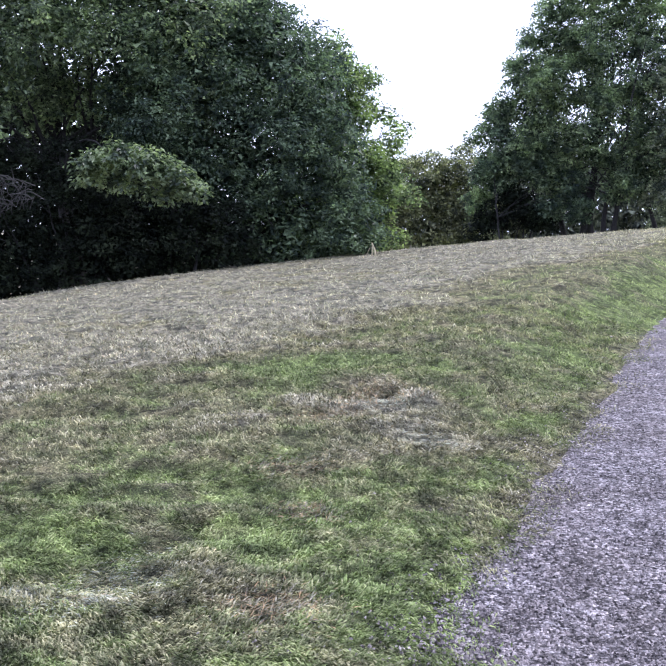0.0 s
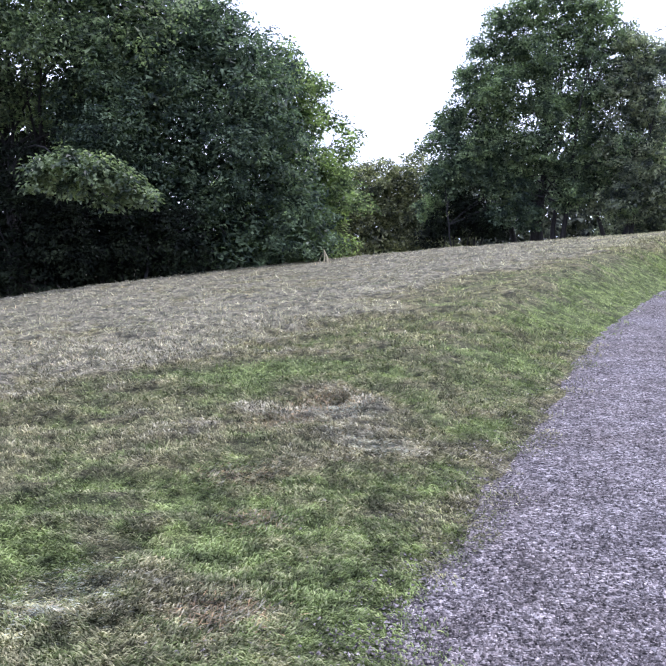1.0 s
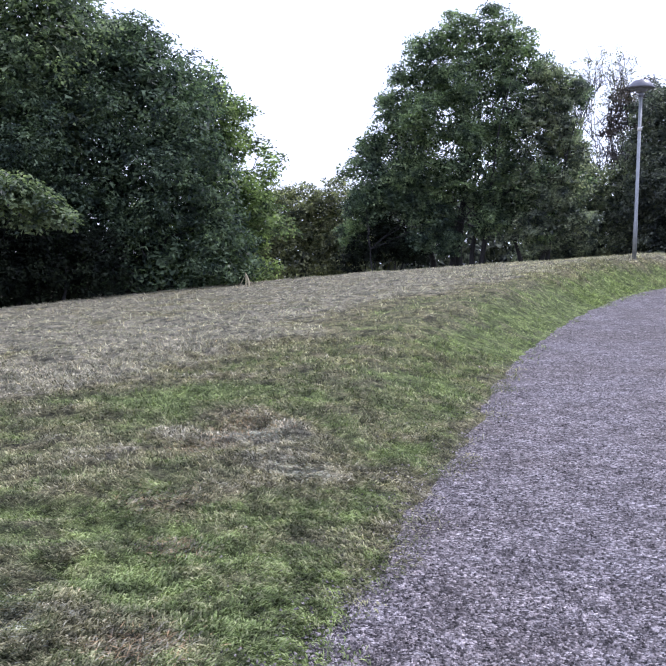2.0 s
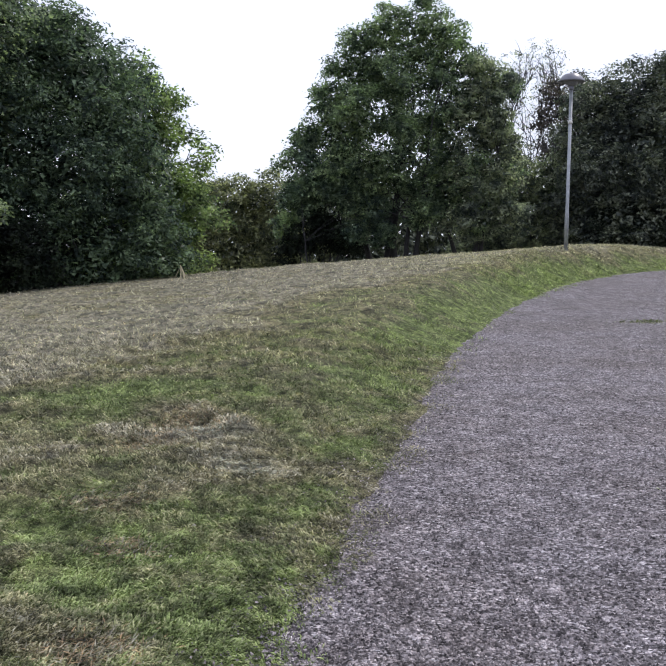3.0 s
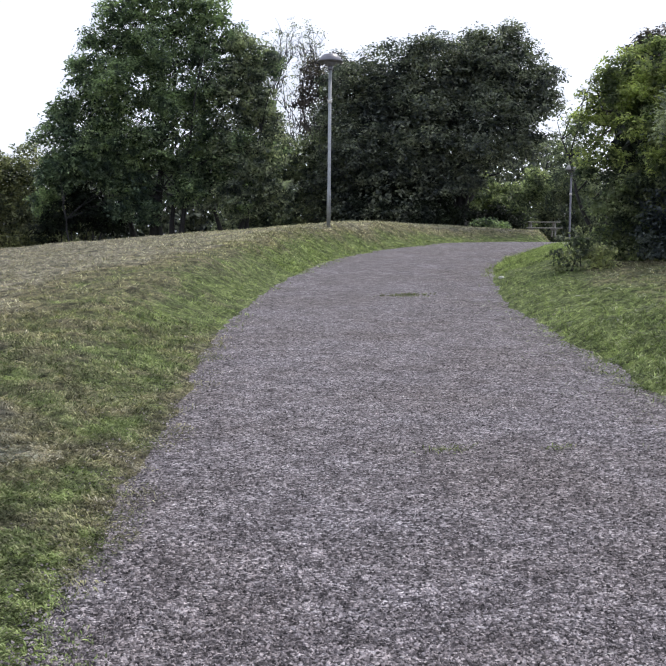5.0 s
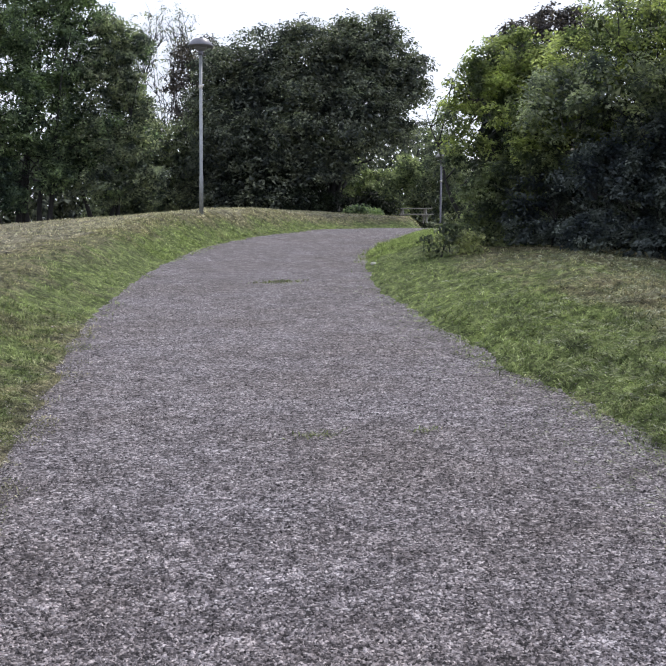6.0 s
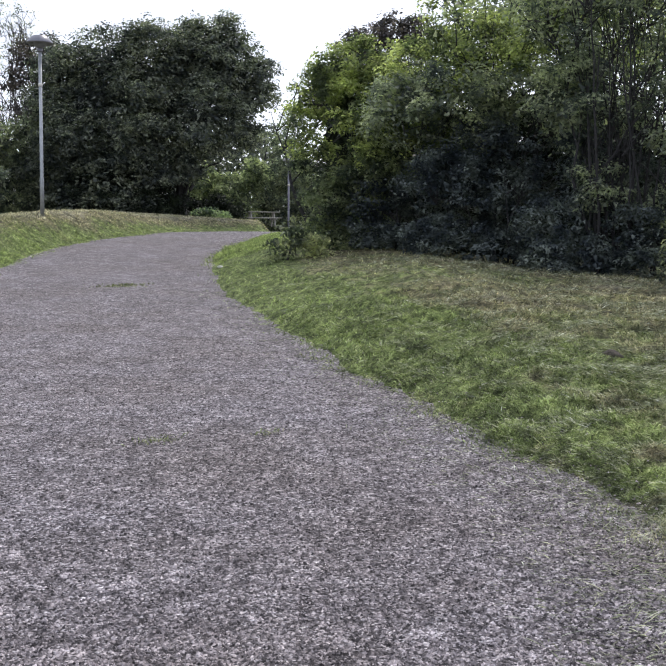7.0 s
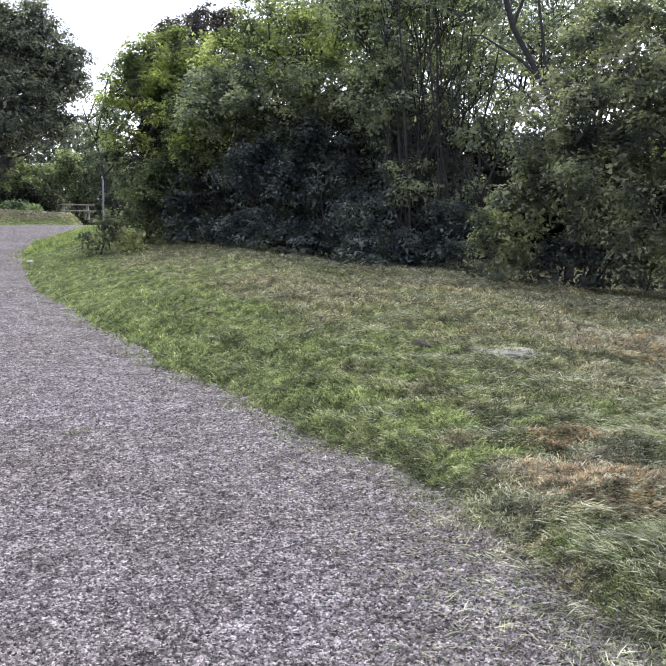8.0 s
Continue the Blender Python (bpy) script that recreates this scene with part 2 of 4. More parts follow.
def gravel_material(name, stones):
    mat, n, l, bsdf = material(name)
    geo = n.new("ShaderNodeNewGeometry")
    c = ramp(n, [(0.0, (0.036, 0.034, 0.035)), (0.35, (0.142, 0.13, 0.133)), (0.7, (0.294, 0.269, 0.273)), (1.0, (0.5, 0.462, 0.466))] if stones else [(0.0, (0.028, 0.027, 0.029)), (0.45, (0.157, 0.146, 0.155)), (0.8, (0.308, 0.288, 0.302)), (1.0, (0.57, 0.55, 0.57))])
    big = noise_node(n, l, 0.7, 4)
    d = ramp(n, [(0.35, (0.9, 0.865, 0.83)), (0.65, (1.04, 1.03, 1.035))])
    l.new(big.outputs["Fac"], d.inputs["Fac"])
    if stones:
        l.new(geo.outputs["Random Per Island"], c.inputs["Fac"])
    else:
        tc = n.new("ShaderNodeTexCoord")
        vo = n.new("ShaderNodeTexVoronoi")
        vo.inputs["Scale"].default_value = 75
        l.new(tc.outputs["Object"], vo.inputs["Vector"])
        sep = n.new("ShaderNodeSeparateColor")
        l.new(vo.outputs["Color"], sep.inputs["Color"])
        l.new(sep.outputs["Red"], c.inputs["Fac"])
        inv = n.new("ShaderNodeMath")
        inv.operation = "SUBTRACT"
        inv.inputs[0].default_value = 1.0
        l.new(vo.outputs["Distance"], inv.inputs[1])
        bump(n, l, bsdf, inv.outputs[0], 1.0, 0.02)
    col = mixed(n, l, "MULTIPLY", 1.0, c.outputs["Color"], d.outputs["Color"])
    # Fine blotches put the shade of the gravel's relief into its colour.
    relief_shade = ramp(n, [(0.4, (0.5, 0.5, 0.51)), (0.6, (1.42, 1.41, 1.42))])
    l.new(noise_node(n, l, 22, 5, 0.85).outputs["Fac"], relief_shade.inputs["Fac"])
    col = mixed(n, l, "MULTIPLY", 1.0, col, relief_shade.outputs["Color"])
    coarse_mottle = ramp(n, [(0.42, (0.77, 0.76, 0.76)), (0.58, (1.22, 1.22, 1.22))])
    l.new(noise_node(n, l, 3.6, 7, 0.8).outputs["Fac"], coarse_mottle.inputs["Fac"])
    l.new(mixed(n, l, "MULTIPLY", 1.0, col, coarse_mottle.outputs["Color"]), bsdf.inputs["Base Color"])
    bsdf.inputs["Roughness"].default_value, bsdf.inputs["Specular IOR Level"].default_value = 0.9, 0.2
    return mat


M_GROUND, M_GRASS, M_FAR = turf_material("turf_soil", True), turf_material("grass_blades", False, 0.22, 1.1), turf_material("fine_grass_blades", False, 0.5, 1.6, 0.4)
M_HAY = turf_material("cut_hay_stalks", False, 0.28, 1.35, 0.2, (0.9, 1.0, 1.08))
M_PATH, M_STONES = gravel_material("fine_gravel", False), gravel_material("gravel_stones", True)
M_BARK = plain_material("bark", (0.032, 0.031, 0.033), 0.9, 0, 14, 0.4, 0.9, 0.03)
M_DEAD = plain_material("dead_wood", (0.085, 0.08, 0.08), 0.9, 0, 25, 0.3, 0.5, 0.01)
M_STEEL = plain_material("galvanised_steel", (0.36, 0.38, 0.40), 0.5, 0.5, 60, 0.12, 0.05)
M_HOOD = plain_material("lamp_hood_paint", (0.16, 0.16, 0.19), 0.35, 0.2, 30, 0.15, 0.05)
M_GLOBE = plain_material("smoky_glass", (0.2, 0.2, 0.22), 0.3, 0, 30, 0.1, 0.02)
M_SUNLIT = plain_material("sunlit_lamp_paint", (0.29, 0.29, 0.28), 0.5, 0, 30, 0.15, 0.05)
M_WOOD = plain_material("weathered_wood", (0.36, 0.35, 0.32), 0.8, 0, 30, 0.2, 0.3)
M_STRAW = plain_material("dry_stalk", (0.55, 0.48, 0.32), 0.8, 0, 40, 0.2, 0.2)
M_WHITE = plain_material("pale_stone", (0.7, 0.68, 0.64), 0.8, 0, 30, 0.15, 0.3)
M_CHALK = plain_material("pale_sand", (0.31, 0.31, 0.28), 0.95, 0, 25, 0.2, 0.6, 0.01)

# ---------------------------------------------------------------- ground
def dryness(x, y):
    """0 lush green beside the path, 1 straw: the mown bank far off and worn patches."""
    off, side = beside_path(x, y)
    d = np.hypot(x, y)
    # the straw-coloured bank begins at a line placed to fit the camera's view
    verge = np.interp(d, [4, 8.5, 12, 18, 24, 28, 34], [5.6, 4.7, 3.7, 3.3, 2.5, 1.9, 1.2]) + 1.6 * (fractal(x, y, 1.2, 33) - 0.5)
    base = 0.34 - 0.09 * (1 - ease(d, 5, 9)) + 0.05 * ease(d, 8, 12) * (side < 0) + 0.40 * ease(off, verge - 1.5, verge + 1.1) * (side < 0) + 0.12 * ease(off, 1.2, 3.6) * (side > 0) - 0.12 * (side > 0) * ease(d, 4.5, 7) * (1 - 0.6 * ease(off, 2.5, 4.5))
    base = base - 0.26 * (1 - ease(off, 0.9, 2.2)) * (side > 0) * (0.25 + 0.75 * ease(d, 6.5, 9.0)) + 0.08 * ease(off, 3.0, 6.0) * (side > 0)
    base = base - 0.42 * (1 - ease(off, 0.35, 1.5)) * ease(d, 8, 16) - 0.10 * (1 - ease(off, 0.8, 3.0)) + 0.06 * ease(d, 22, 30) * (off < 4) * ease(off, 0.5, 1.6)
    # The 0.3 m noise follows the hummocks: hollow shade painted as darker green.
    base = base + 0.55 * (fractal(x, y, 1.5, 31) - 0.5) + 0.38 * (value_noise(x, y, 0.3, 23) - 0.5) + 0.3 * (value_noise(x, y, 0.13, 41) - 0.5) + 0.3 * (value_noise(x, y, 0.07, 43) - 0.5)
    base = np.minimum(base + 0.22 * (1 - ease(off, -0.1, 0.3)) * (d < 14), 0.76)
    for px, py, r, k in ((-0.8, 3.85, 0.35, 0.35), (-0.2, 3.6, 0.28, 0.25), (0.4, 7.5, 0.5, 0.42), (0.6, 6.4, 0.4, 0.45), (0.1, 6.0, 0.3, 0.25),
                         (-0.35, 9.1, 0.55, -0.5), (0.3, 9.75, 0.6, -0.45), (1.44, 7.2, 0.4, -0.25), (0.5, 3.5, 0.35, -0.3), (-1.3, 4.3, 0.3, -0.35), (-1.7, 5.2, 0.6, -0.2), (-0.9, 5.4, 0.5, -0.15),
                         (4.55, 2.15, 0.3, 0.85), (4.65, 1.85, 0.28, 0.8), (5.05, 2.3, 0.35, 0.8), (4.82, 2.62, 0.2, 0.55), (5.1, 3.15, 0.22, 0.5), (3.7, 1.1, 0.4, 0.25), (7.75, 3.1, 0.6, 0.4), (9.1, 3.95, 0.8, 0.35), (5.9, 3.6, 0.4, 0.3), (9.4, 8.6, 0.7, 0.3), (6.2, 4.3, 0.35, 0.3),
                         (4.8, 3.05, 0.22, -0.35), (4.1, 1.62, 0.2, -0.25), (7.85, 8.7, 0.7, -0.3), (6.77, 6.4, 0.6, -0.3), (5.6, 4.4, 0.4, -0.25), (13.5, 21.2, 0.6, 0.6), (14.2, 22.6, 0.7, 0.5), (13.00, 19.31, 0.9, 0.35), (10.73, 15.24, 0.6, 0.25)):
        base = base + k * np.exp(-((x - px) ** 2 + (y - py) ** 2) / r ** 2)
    return np.clip(base, 0, 1)


bearings = np.radians(np.concatenate([np.arange(-180, -26, 4), np.arange(-26, 76, 0.5), np.arange(76, 180, 4)]))
rings = np.concatenate([[0.25, 0.7, 1.2, 1.7, 2.2], np.geomspace(2.6, 60, 380), np.geomspace(64, 2500, 24)])
bb, rr = np.meshgrid(bearings, rings)
gx, gy = (rr * np.sin(bb)).ravel(), (rr * np.cos(bb)).ravel()
gz = ground_height(gx, gy)
off, _ = beside_path(gx, gy)
gz = gz - 0.06 * (1 - ease(off, -0.25, 0.0))
nb, nr = len(bearings), len(rings)
k = np.arange(nb)
faces = [np.stack([i * nb + k, (i + 1) * nb + k, (i + 1) * nb + (k + 1) % nb, i * nb + (k + 1) % nb], 1)[:, ::-1] for i in range(nr - 1)]
verts = np.vstack([np.stack([gx, gy, gz], 1), [[0, 0, -0.06]]])
ground_mesh = fast_mesh("ground", verts, np.vstack(faces), True, {"dry": np.append(dryness(gx, gy), 0.3)})
put("ground", ground_mesh, M_GROUND, None, "mown park lawn, patchy green and straw-dry", "lawn", "", "structure")

# gravel path, draped between its two ragged edges
across = np.linspace(-0.03, 1.03, 30)
pl, pr = resample(left_line, 700), resample(right_line, 700)
px = pl[:, None, 0] + (pr - pl)[:, None, 0] * across[None]
py = pl[:, None, 1] + (pr - pl)[:, None, 1] * across[None]
pz = ground_height(px.ravel(), py.ravel()).reshape(px.shape) + 0.006 - 0.05 * (np.abs(across - 0.5) > 0.505)[None]
pz = pz + 0.012 * (fractal(px, py, 0.6, 61) - 0.5)
i, j = np.meshgrid(np.arange(699), np.arange(29), indexing="ij")
q = (i * 30 + j).ravel()
put("path", fast_mesh("path", np.stack([px, py, pz], 2).reshape(-1, 3), np.stack([q, q + 1, q + 31, q + 30], 1), True), M_PATH, None,
    "grey gravel footpath curving uphill through lawn", "path", "", "structure")

# ---------------------------------------------------------------- leaves, limbs, trees
def leaf_cloud(centres, normals, sizes, slim=0.6, fold=0.18, half=False):
    """Folded four-point leaves at the centres; half: three-point leaves, for the inside of a crown."""
    n = len(centres)
    normals = normals / np.linalg.norm(normals, axis=1, keepdims=True)
    tip = np.cross(normals, rng.normal(size=(n, 3)))
    tip /= np.linalg.norm(tip, axis=1, keepdims=True)
    wide = np.cross(normals, tip)
    s = sizes[:, None]
    a, b = centres - tip * s * 0.5, centres + tip * s * 0.5
    c = centres + wide * s * 0.5 * slim + normals * s * fold + tip * s * 0.06
    d = centres - wide * s * 0.5 * slim + normals * s * fold + tip * s * 0.06
    if half:
        return np.stack([a - wide * s * 0.3, a + wide * s * 0.3 + normals * s * fold, b], 1).reshape(-1, 3), np.arange(3 * n).reshape(-1, 3)
    v = np.stack([a, c, b, d], 1).reshape(-1, 3)
    k = np.arange(n)[:, None] * 4
    f = np.concatenate([k + np.array([[0, 1, 2]]), k + np.array([[0, 2, 3]])], 1).reshape(-1, 3)
    return v, f


def tube(points, radii, sides=7):
    p = np.array(points, float)
    t = np.gradient(p, axis=0)
    t /= np.linalg.norm(t, axis=1, keepdims=True)
    ref = np.where(np.abs(t[:, 2:3]) > 0.9, [[1.0, 0, 0]], [[0, 0, 1.0]])
    u = np.cross(t, ref)
    u /= np.linalg.norm(u, axis=1, keepdims=True)
    w = np.cross(t, u)
    ang = np.linspace(0, 2 * np.pi, sides, endpoint=False)
    v = p[:, None] + np.array(radii)[:, None, None] * (np.cos(ang)[None, :, None] * u[:, None] + np.sin(ang)[None, :, None] * w[:, None])
    i, j = np.meshgrid(np.arange(len(p) - 1), np.arange(sides), indexing="ij")
    f = np.stack([i * sides + j, i * sides + (j + 1) % sides, (i + 1) * sides + (j + 1) % sides, (i + 1) * sides + j], 2).reshape(-1, 4)
    return v.reshape(-1, 3), f


def join(chunks):
    vs, fs, n = [], [], 0
    for v, f in chunks:
        vs.append(v)
        fs.append(f + n)
        n += len(v)
    return np.vstack(vs), np.vstack(fs)


def limb(start, end, r0, r1, bend=0.12, steps=7):
    start, end = np.array(start, float), np.array(end, float)
    length = np.linalg.norm(end - start)
    t = np.linspace(0, 1, steps)[:, None]
    wob = np.cumsum(rng.normal(size=(steps, 3)), 0) * length * bend * 0.12
    wob -= wob[0]
    sag = np.sin(t * np.pi) * np.array([[0, 0, length * bend]])
    return tube(start + (end - start) * t + wob + sag, np.linspace(r0, r1, steps), 6)


def spot(bearing, distance):
    b = radians(bearing)
    x, y = distance * math.sin(b), distance * math.cos(b)
    return x, y, float(ground_height(np.array([x]), np.array([y]))[0])


def crown_leaves(lobes, count, size, spray, droop, shell, flat=1.0, tight=1.0, half=False):
    """Leaves in sprays on and in round lobes (x, y, z, radius), upper sides outward."""
    lobes = np.array(lobes, float)
    weight = lobes[:, 3] ** 2
    pick = rng.choice(len(lobes), count // spray, p=weight / weight.sum())
    d = rng.normal(size=(len(pick), 3))
    d /= np.linalg.norm(d, axis=1, keepdims=True)
    rad = lobes[pick, 3] * (1 - shell * rng.random(len(pick)) ** 1.7)
    bulge = np.sin(d[:, 0] * 5 + pick) * np.sin(d[:, 1] * 5 + pick * 2) * np.sin(d[:, 2] * 5)
    rad *= 1 + tight * (0.14 * bulge + 0.12 * (rng.random(len(pick)) - 0.6))
    c = lobes[pick, :3] + d * rad[:, None] * np.array([1, 1, flat])
    spread = np.clip(rng.normal(size=(len(pick), spray, 3)), -1.7, 1.7) * size * 1.25 * np.array([1, 1, 0.4])
    spread[:, :, 2] -= 0.35 * np.hypot(spread[:, :, 0], spread[:, :, 1])
    centres = (c[:, None] + spread).reshape(-1, 3)
    up = d[:, None] * 0.6 + np.array([0, 0, 0.75]) + rng.normal(size=(len(pick), 1, 3)) * droop * 0.9 + rng.normal(size=(len(pick), spray, 3)) * droop * 0.6
    return leaf_cloud(centres, up.reshape(-1, 3), size * rng.uniform(0.65, 1.25, len(centres)), half=half)


def tree(name, bearing, distance, lobes, leaves, size, mat, label, trunk=0.25, stems=1, category="tree", spray=9, droop=0.38, shell=0.5, group="", limbs=2, fine=0, core=0.35, lit_tip_mat=None, tips_above=99.0, set_back=0.0, front=None):
    """A tree or bush. lobes: (across, height over the datum, towards the camera, radius) in metres, fitted to its view.
    """
    x, y, z = spot(bearing, distance)
    b = radians(bearing)
    right, fore = np.array([math.cos(b), -math.sin(b), 0]), np.array([-math.sin(b), -math.cos(b), 0])
    root = new(name)
    root.location = (x, y, z)
    tagged(root, label, category, group)
    local = [(*(right * l[0] + fore * l[2] + np.array([0, 0, l[1] - z])), l[3]) for l in lobes]
    top = max(l[2] for l in local)
    mean = np.mean([l[:2] for l in local], axis=0)
    forks = []
    for k in range(stems):
        lean = rng.normal(size=2) * (0.16 if stems > 1 else 0.04)
        foot = np.array([*(-fore[:2] * set_back + right[:2] * (k - (stems - 1) / 2) * (0.55 if stems < 6 else 0.28) * min(1, top / 4) + rng.normal(size=2) * 0.25 * (stems > 1) * min(1, top / 4)), -0.15])
        crest = np.array([*(mean * 0.5 + foot[:2] * 1.5 + lean * top * 0.6), top * 0.76])
        t = np.linspace(0, 1, 9)[:, None]
        pts = foot + (crest - foot) * t + np.cumsum(rng.normal(size=(9, 3)) * [0.07, 0.07, 0], 0) * min(1, top / 5)
        rads = trunk / math.sqrt(stems) * (1 - 0.88 * t[:, 0]) * (1 + 0.5 * np.exp(-t[:, 0] * 14))
        v, f = tube(pts, rads, 9)
        stem = put("trunk" if stems == 1 else "stem", fast_mesh("trunk", v, f, True), M_BARK, root)
        forks.append((pts, rads, stem))
    twigs = []
    for i, l in enumerate(local):
        pts, rads, stem = forks[i % stems]
        for _ in range(limbs if l[2] > 1.1 else 0):
            at = int(np.clip(np.searchsorted(pts[:, 2], l[2] * rng.uniform(0.35, 0.75)), 1, 7))
            d = rng.normal(size=3)
            d /= np.linalg.norm(d)
            end = np.array(l[:3]) + d * l[3] * rng.uniform(0.2, 0.8)
            v, f = limb(pts[at], end, max(0.018, rads[at] * 0.5), 0.01)
            put("limb", fast_mesh("limb", v, f, True), M_BARK, stem)
            for _ in range(fine):
                d2 = rng.normal(size=3)
                d2[2] = abs(d2[2]) * 2.0 + 0.3
                mid = pts[at] + (end - pts[at]) * rng.uniform(0.4, 1.0)
                twigs.append(limb(mid, mid + d2 / np.linalg.norm(d2) * l[3] * rng.uniform(0.4, 1.0), 0.017, 0.005, 0.05, 5))
    if twigs:
        v, f = join(twigs)
        put("twigwork", fast_mesh("twigwork", v, f, True), M_BARK, root, "fine bare twigs", kind="stuff")
    if leaves:
        clumps = []
        for l in local:
            for _ in range(int(12 + 13 * l[3])):
                d = rng.normal(size=3)
                d[2] += 0.25
                d /= np.linalg.norm(d)
                clumps.append((*(np.array(l[:3]) + d * l[3] * rng.uniform(0.66, 0.9)), l[3] * rng.uniform(0.16, 0.34)))
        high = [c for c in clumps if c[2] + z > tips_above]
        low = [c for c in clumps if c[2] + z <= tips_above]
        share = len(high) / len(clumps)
        chunks = [crown_leaves(low, int(leaves * (1 - share)), size, spray, droop, 0.6, 0.75)]
        if core:
            inner = [(*l[:3], l[3] * 0.65) for l in local]
            chunks.append(crown_leaves(inner, int(leaves * core * 0.6), size * 1.45, 6, droop * 1.3, 0.8, 1.0, 0.3, True))
        v, f = join(chunks)
        keep = v[f, 2].min(1) > 0.0
        put("crown", fast_mesh("crown", v, f[keep]), mat, root)
        if front:
            branch = [(*(right * l[0] + fore * l[2] + np.array([0, 0, l[1] - z])), l[3]) for l in front]
            v, f = crown_leaves(branch, 6000, size * 1.1, spray, droop * 0.7, 0.6, 0.6)
            # Lighter than the crown's leaves: light on this branch put into colour.
            put("low_branch", fast_mesh("low_branch", v, f), L_LIT, root, "low branch of green leaves, coloured lighter as if lit")
            for l in branch[::2]:
                v, f = limb(forks[0][0][3], np.array(l[:3]), 0.07, 0.012)
                put("limb", fast_mesh("limb", v, f, True), M_BARK, forks[0][2])
        # Upper leaves get a brighter yellow-green, sunlight put into their colour.
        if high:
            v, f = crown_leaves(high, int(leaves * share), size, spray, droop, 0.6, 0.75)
            put("upper_crown", fast_mesh("upper_crown", v, f), lit_tip_mat, root, "yellow-green upper leaves, coloured as if sunlit")
    return root


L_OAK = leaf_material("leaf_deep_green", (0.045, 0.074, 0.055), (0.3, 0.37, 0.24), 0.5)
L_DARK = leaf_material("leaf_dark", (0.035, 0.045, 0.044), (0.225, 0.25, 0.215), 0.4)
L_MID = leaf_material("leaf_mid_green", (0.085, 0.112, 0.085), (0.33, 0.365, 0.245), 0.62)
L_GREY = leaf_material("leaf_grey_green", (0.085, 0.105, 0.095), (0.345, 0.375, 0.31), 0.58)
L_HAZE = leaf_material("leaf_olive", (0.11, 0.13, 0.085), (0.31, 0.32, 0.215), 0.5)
# Near-black leaves: shade under the crowns put into the colour.
L_SHADE = leaf_material("leaf_shade_black", (0.006, 0.01, 0.008), (0.024, 0.033, 0.022), 0.15, 0.6, 0.12)
L_LIT = leaf_material("leaf_lit_green", (0.08, 0.118, 0.078), (0.265, 0.325, 0.21), 0.42)
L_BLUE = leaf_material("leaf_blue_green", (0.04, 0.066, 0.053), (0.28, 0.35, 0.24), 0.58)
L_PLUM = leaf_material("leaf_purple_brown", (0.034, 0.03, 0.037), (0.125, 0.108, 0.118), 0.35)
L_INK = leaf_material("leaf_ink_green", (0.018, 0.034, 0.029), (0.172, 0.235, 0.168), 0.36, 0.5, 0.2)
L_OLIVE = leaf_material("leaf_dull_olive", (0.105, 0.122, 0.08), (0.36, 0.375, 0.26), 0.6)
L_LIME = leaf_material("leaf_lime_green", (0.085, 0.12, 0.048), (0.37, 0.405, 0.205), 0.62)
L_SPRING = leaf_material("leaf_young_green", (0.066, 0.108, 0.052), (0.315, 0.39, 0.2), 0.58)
# Bluish-dark leaves that carry the shade of the thicket's hollows in their colour.
L_DIM = leaf_material("leaf_hollow_shade", (0.038, 0.051, 0.057), (0.14, 0.165, 0.172), 0.28, 0.55, 0.2)
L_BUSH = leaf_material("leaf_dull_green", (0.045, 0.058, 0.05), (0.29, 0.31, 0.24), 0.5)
EDGE, THICKET = "trees at the lawn's edge", "thicket beside the path"

# broad trees beyond the brow of the lawn
spreading_oak = tree("broadleaf_tree", -13.5, 33, [(-4, 11, 0, 3.6), (0.3, 11.3, 0, 3.0), (2.7, 10.6, 0, 1.9), (-6, 8, 1.0, 3.0), (-1.5, 8, 0.5, 3.2), (2.5, 8, 0.5, 2.6), (-6.5, 4.8, 1.5, 2.4), (-3.2, 4.6, 1.0, 1.1), (2.2, 4.9, -0.6, 1.3),
     (3.5, 5.8, 0.5, 1.5), (-2.6, 6.4, 1.6, 1.2), (-0.3, 7.2, 1.6, 1.2), (1.7, 7.0, 1.6, 1.1), (-1.4, 5.6, -2.0, 1.5), (1.0, 5.2, -2.4, 1.5), (-3.0, 6.0, -2.0, 1.5), (-3.2, 9.0, -2.5, 2.2), (-0.6, 8.6, -2.5, 2.0), (1.6, 8.8, -2.0, 1.8), (-2.0, 7.2, -2.5, 1.2), (0.0, 6.2, -1.0, 1.1)],
     68000, 0.15, L_OAK, "large spreading broadleaf tree with deep green crown", 0.34, 3, group=EDGE, core=0.5, set_back=2.0, fine=2,
     front=[(0.2, 3.3, 4.2, 0.5), (0.8, 3.45, 4.5, 0.6), (1.5, 3.3, 4.6, 0.7), (2.2, 3.0, 4.6, 0.55), (2.7, 2.6, 4.5, 0.45), (1.0, 2.7, 4.3, 0.4), (1.9, 2.4, 4.4, 0.35), (-2.9, 3.9, 4.4, 0.6), (-3.4, 3.4, 4.4, 0.6), (0.1, 2.8, 4.1, 0.3)])


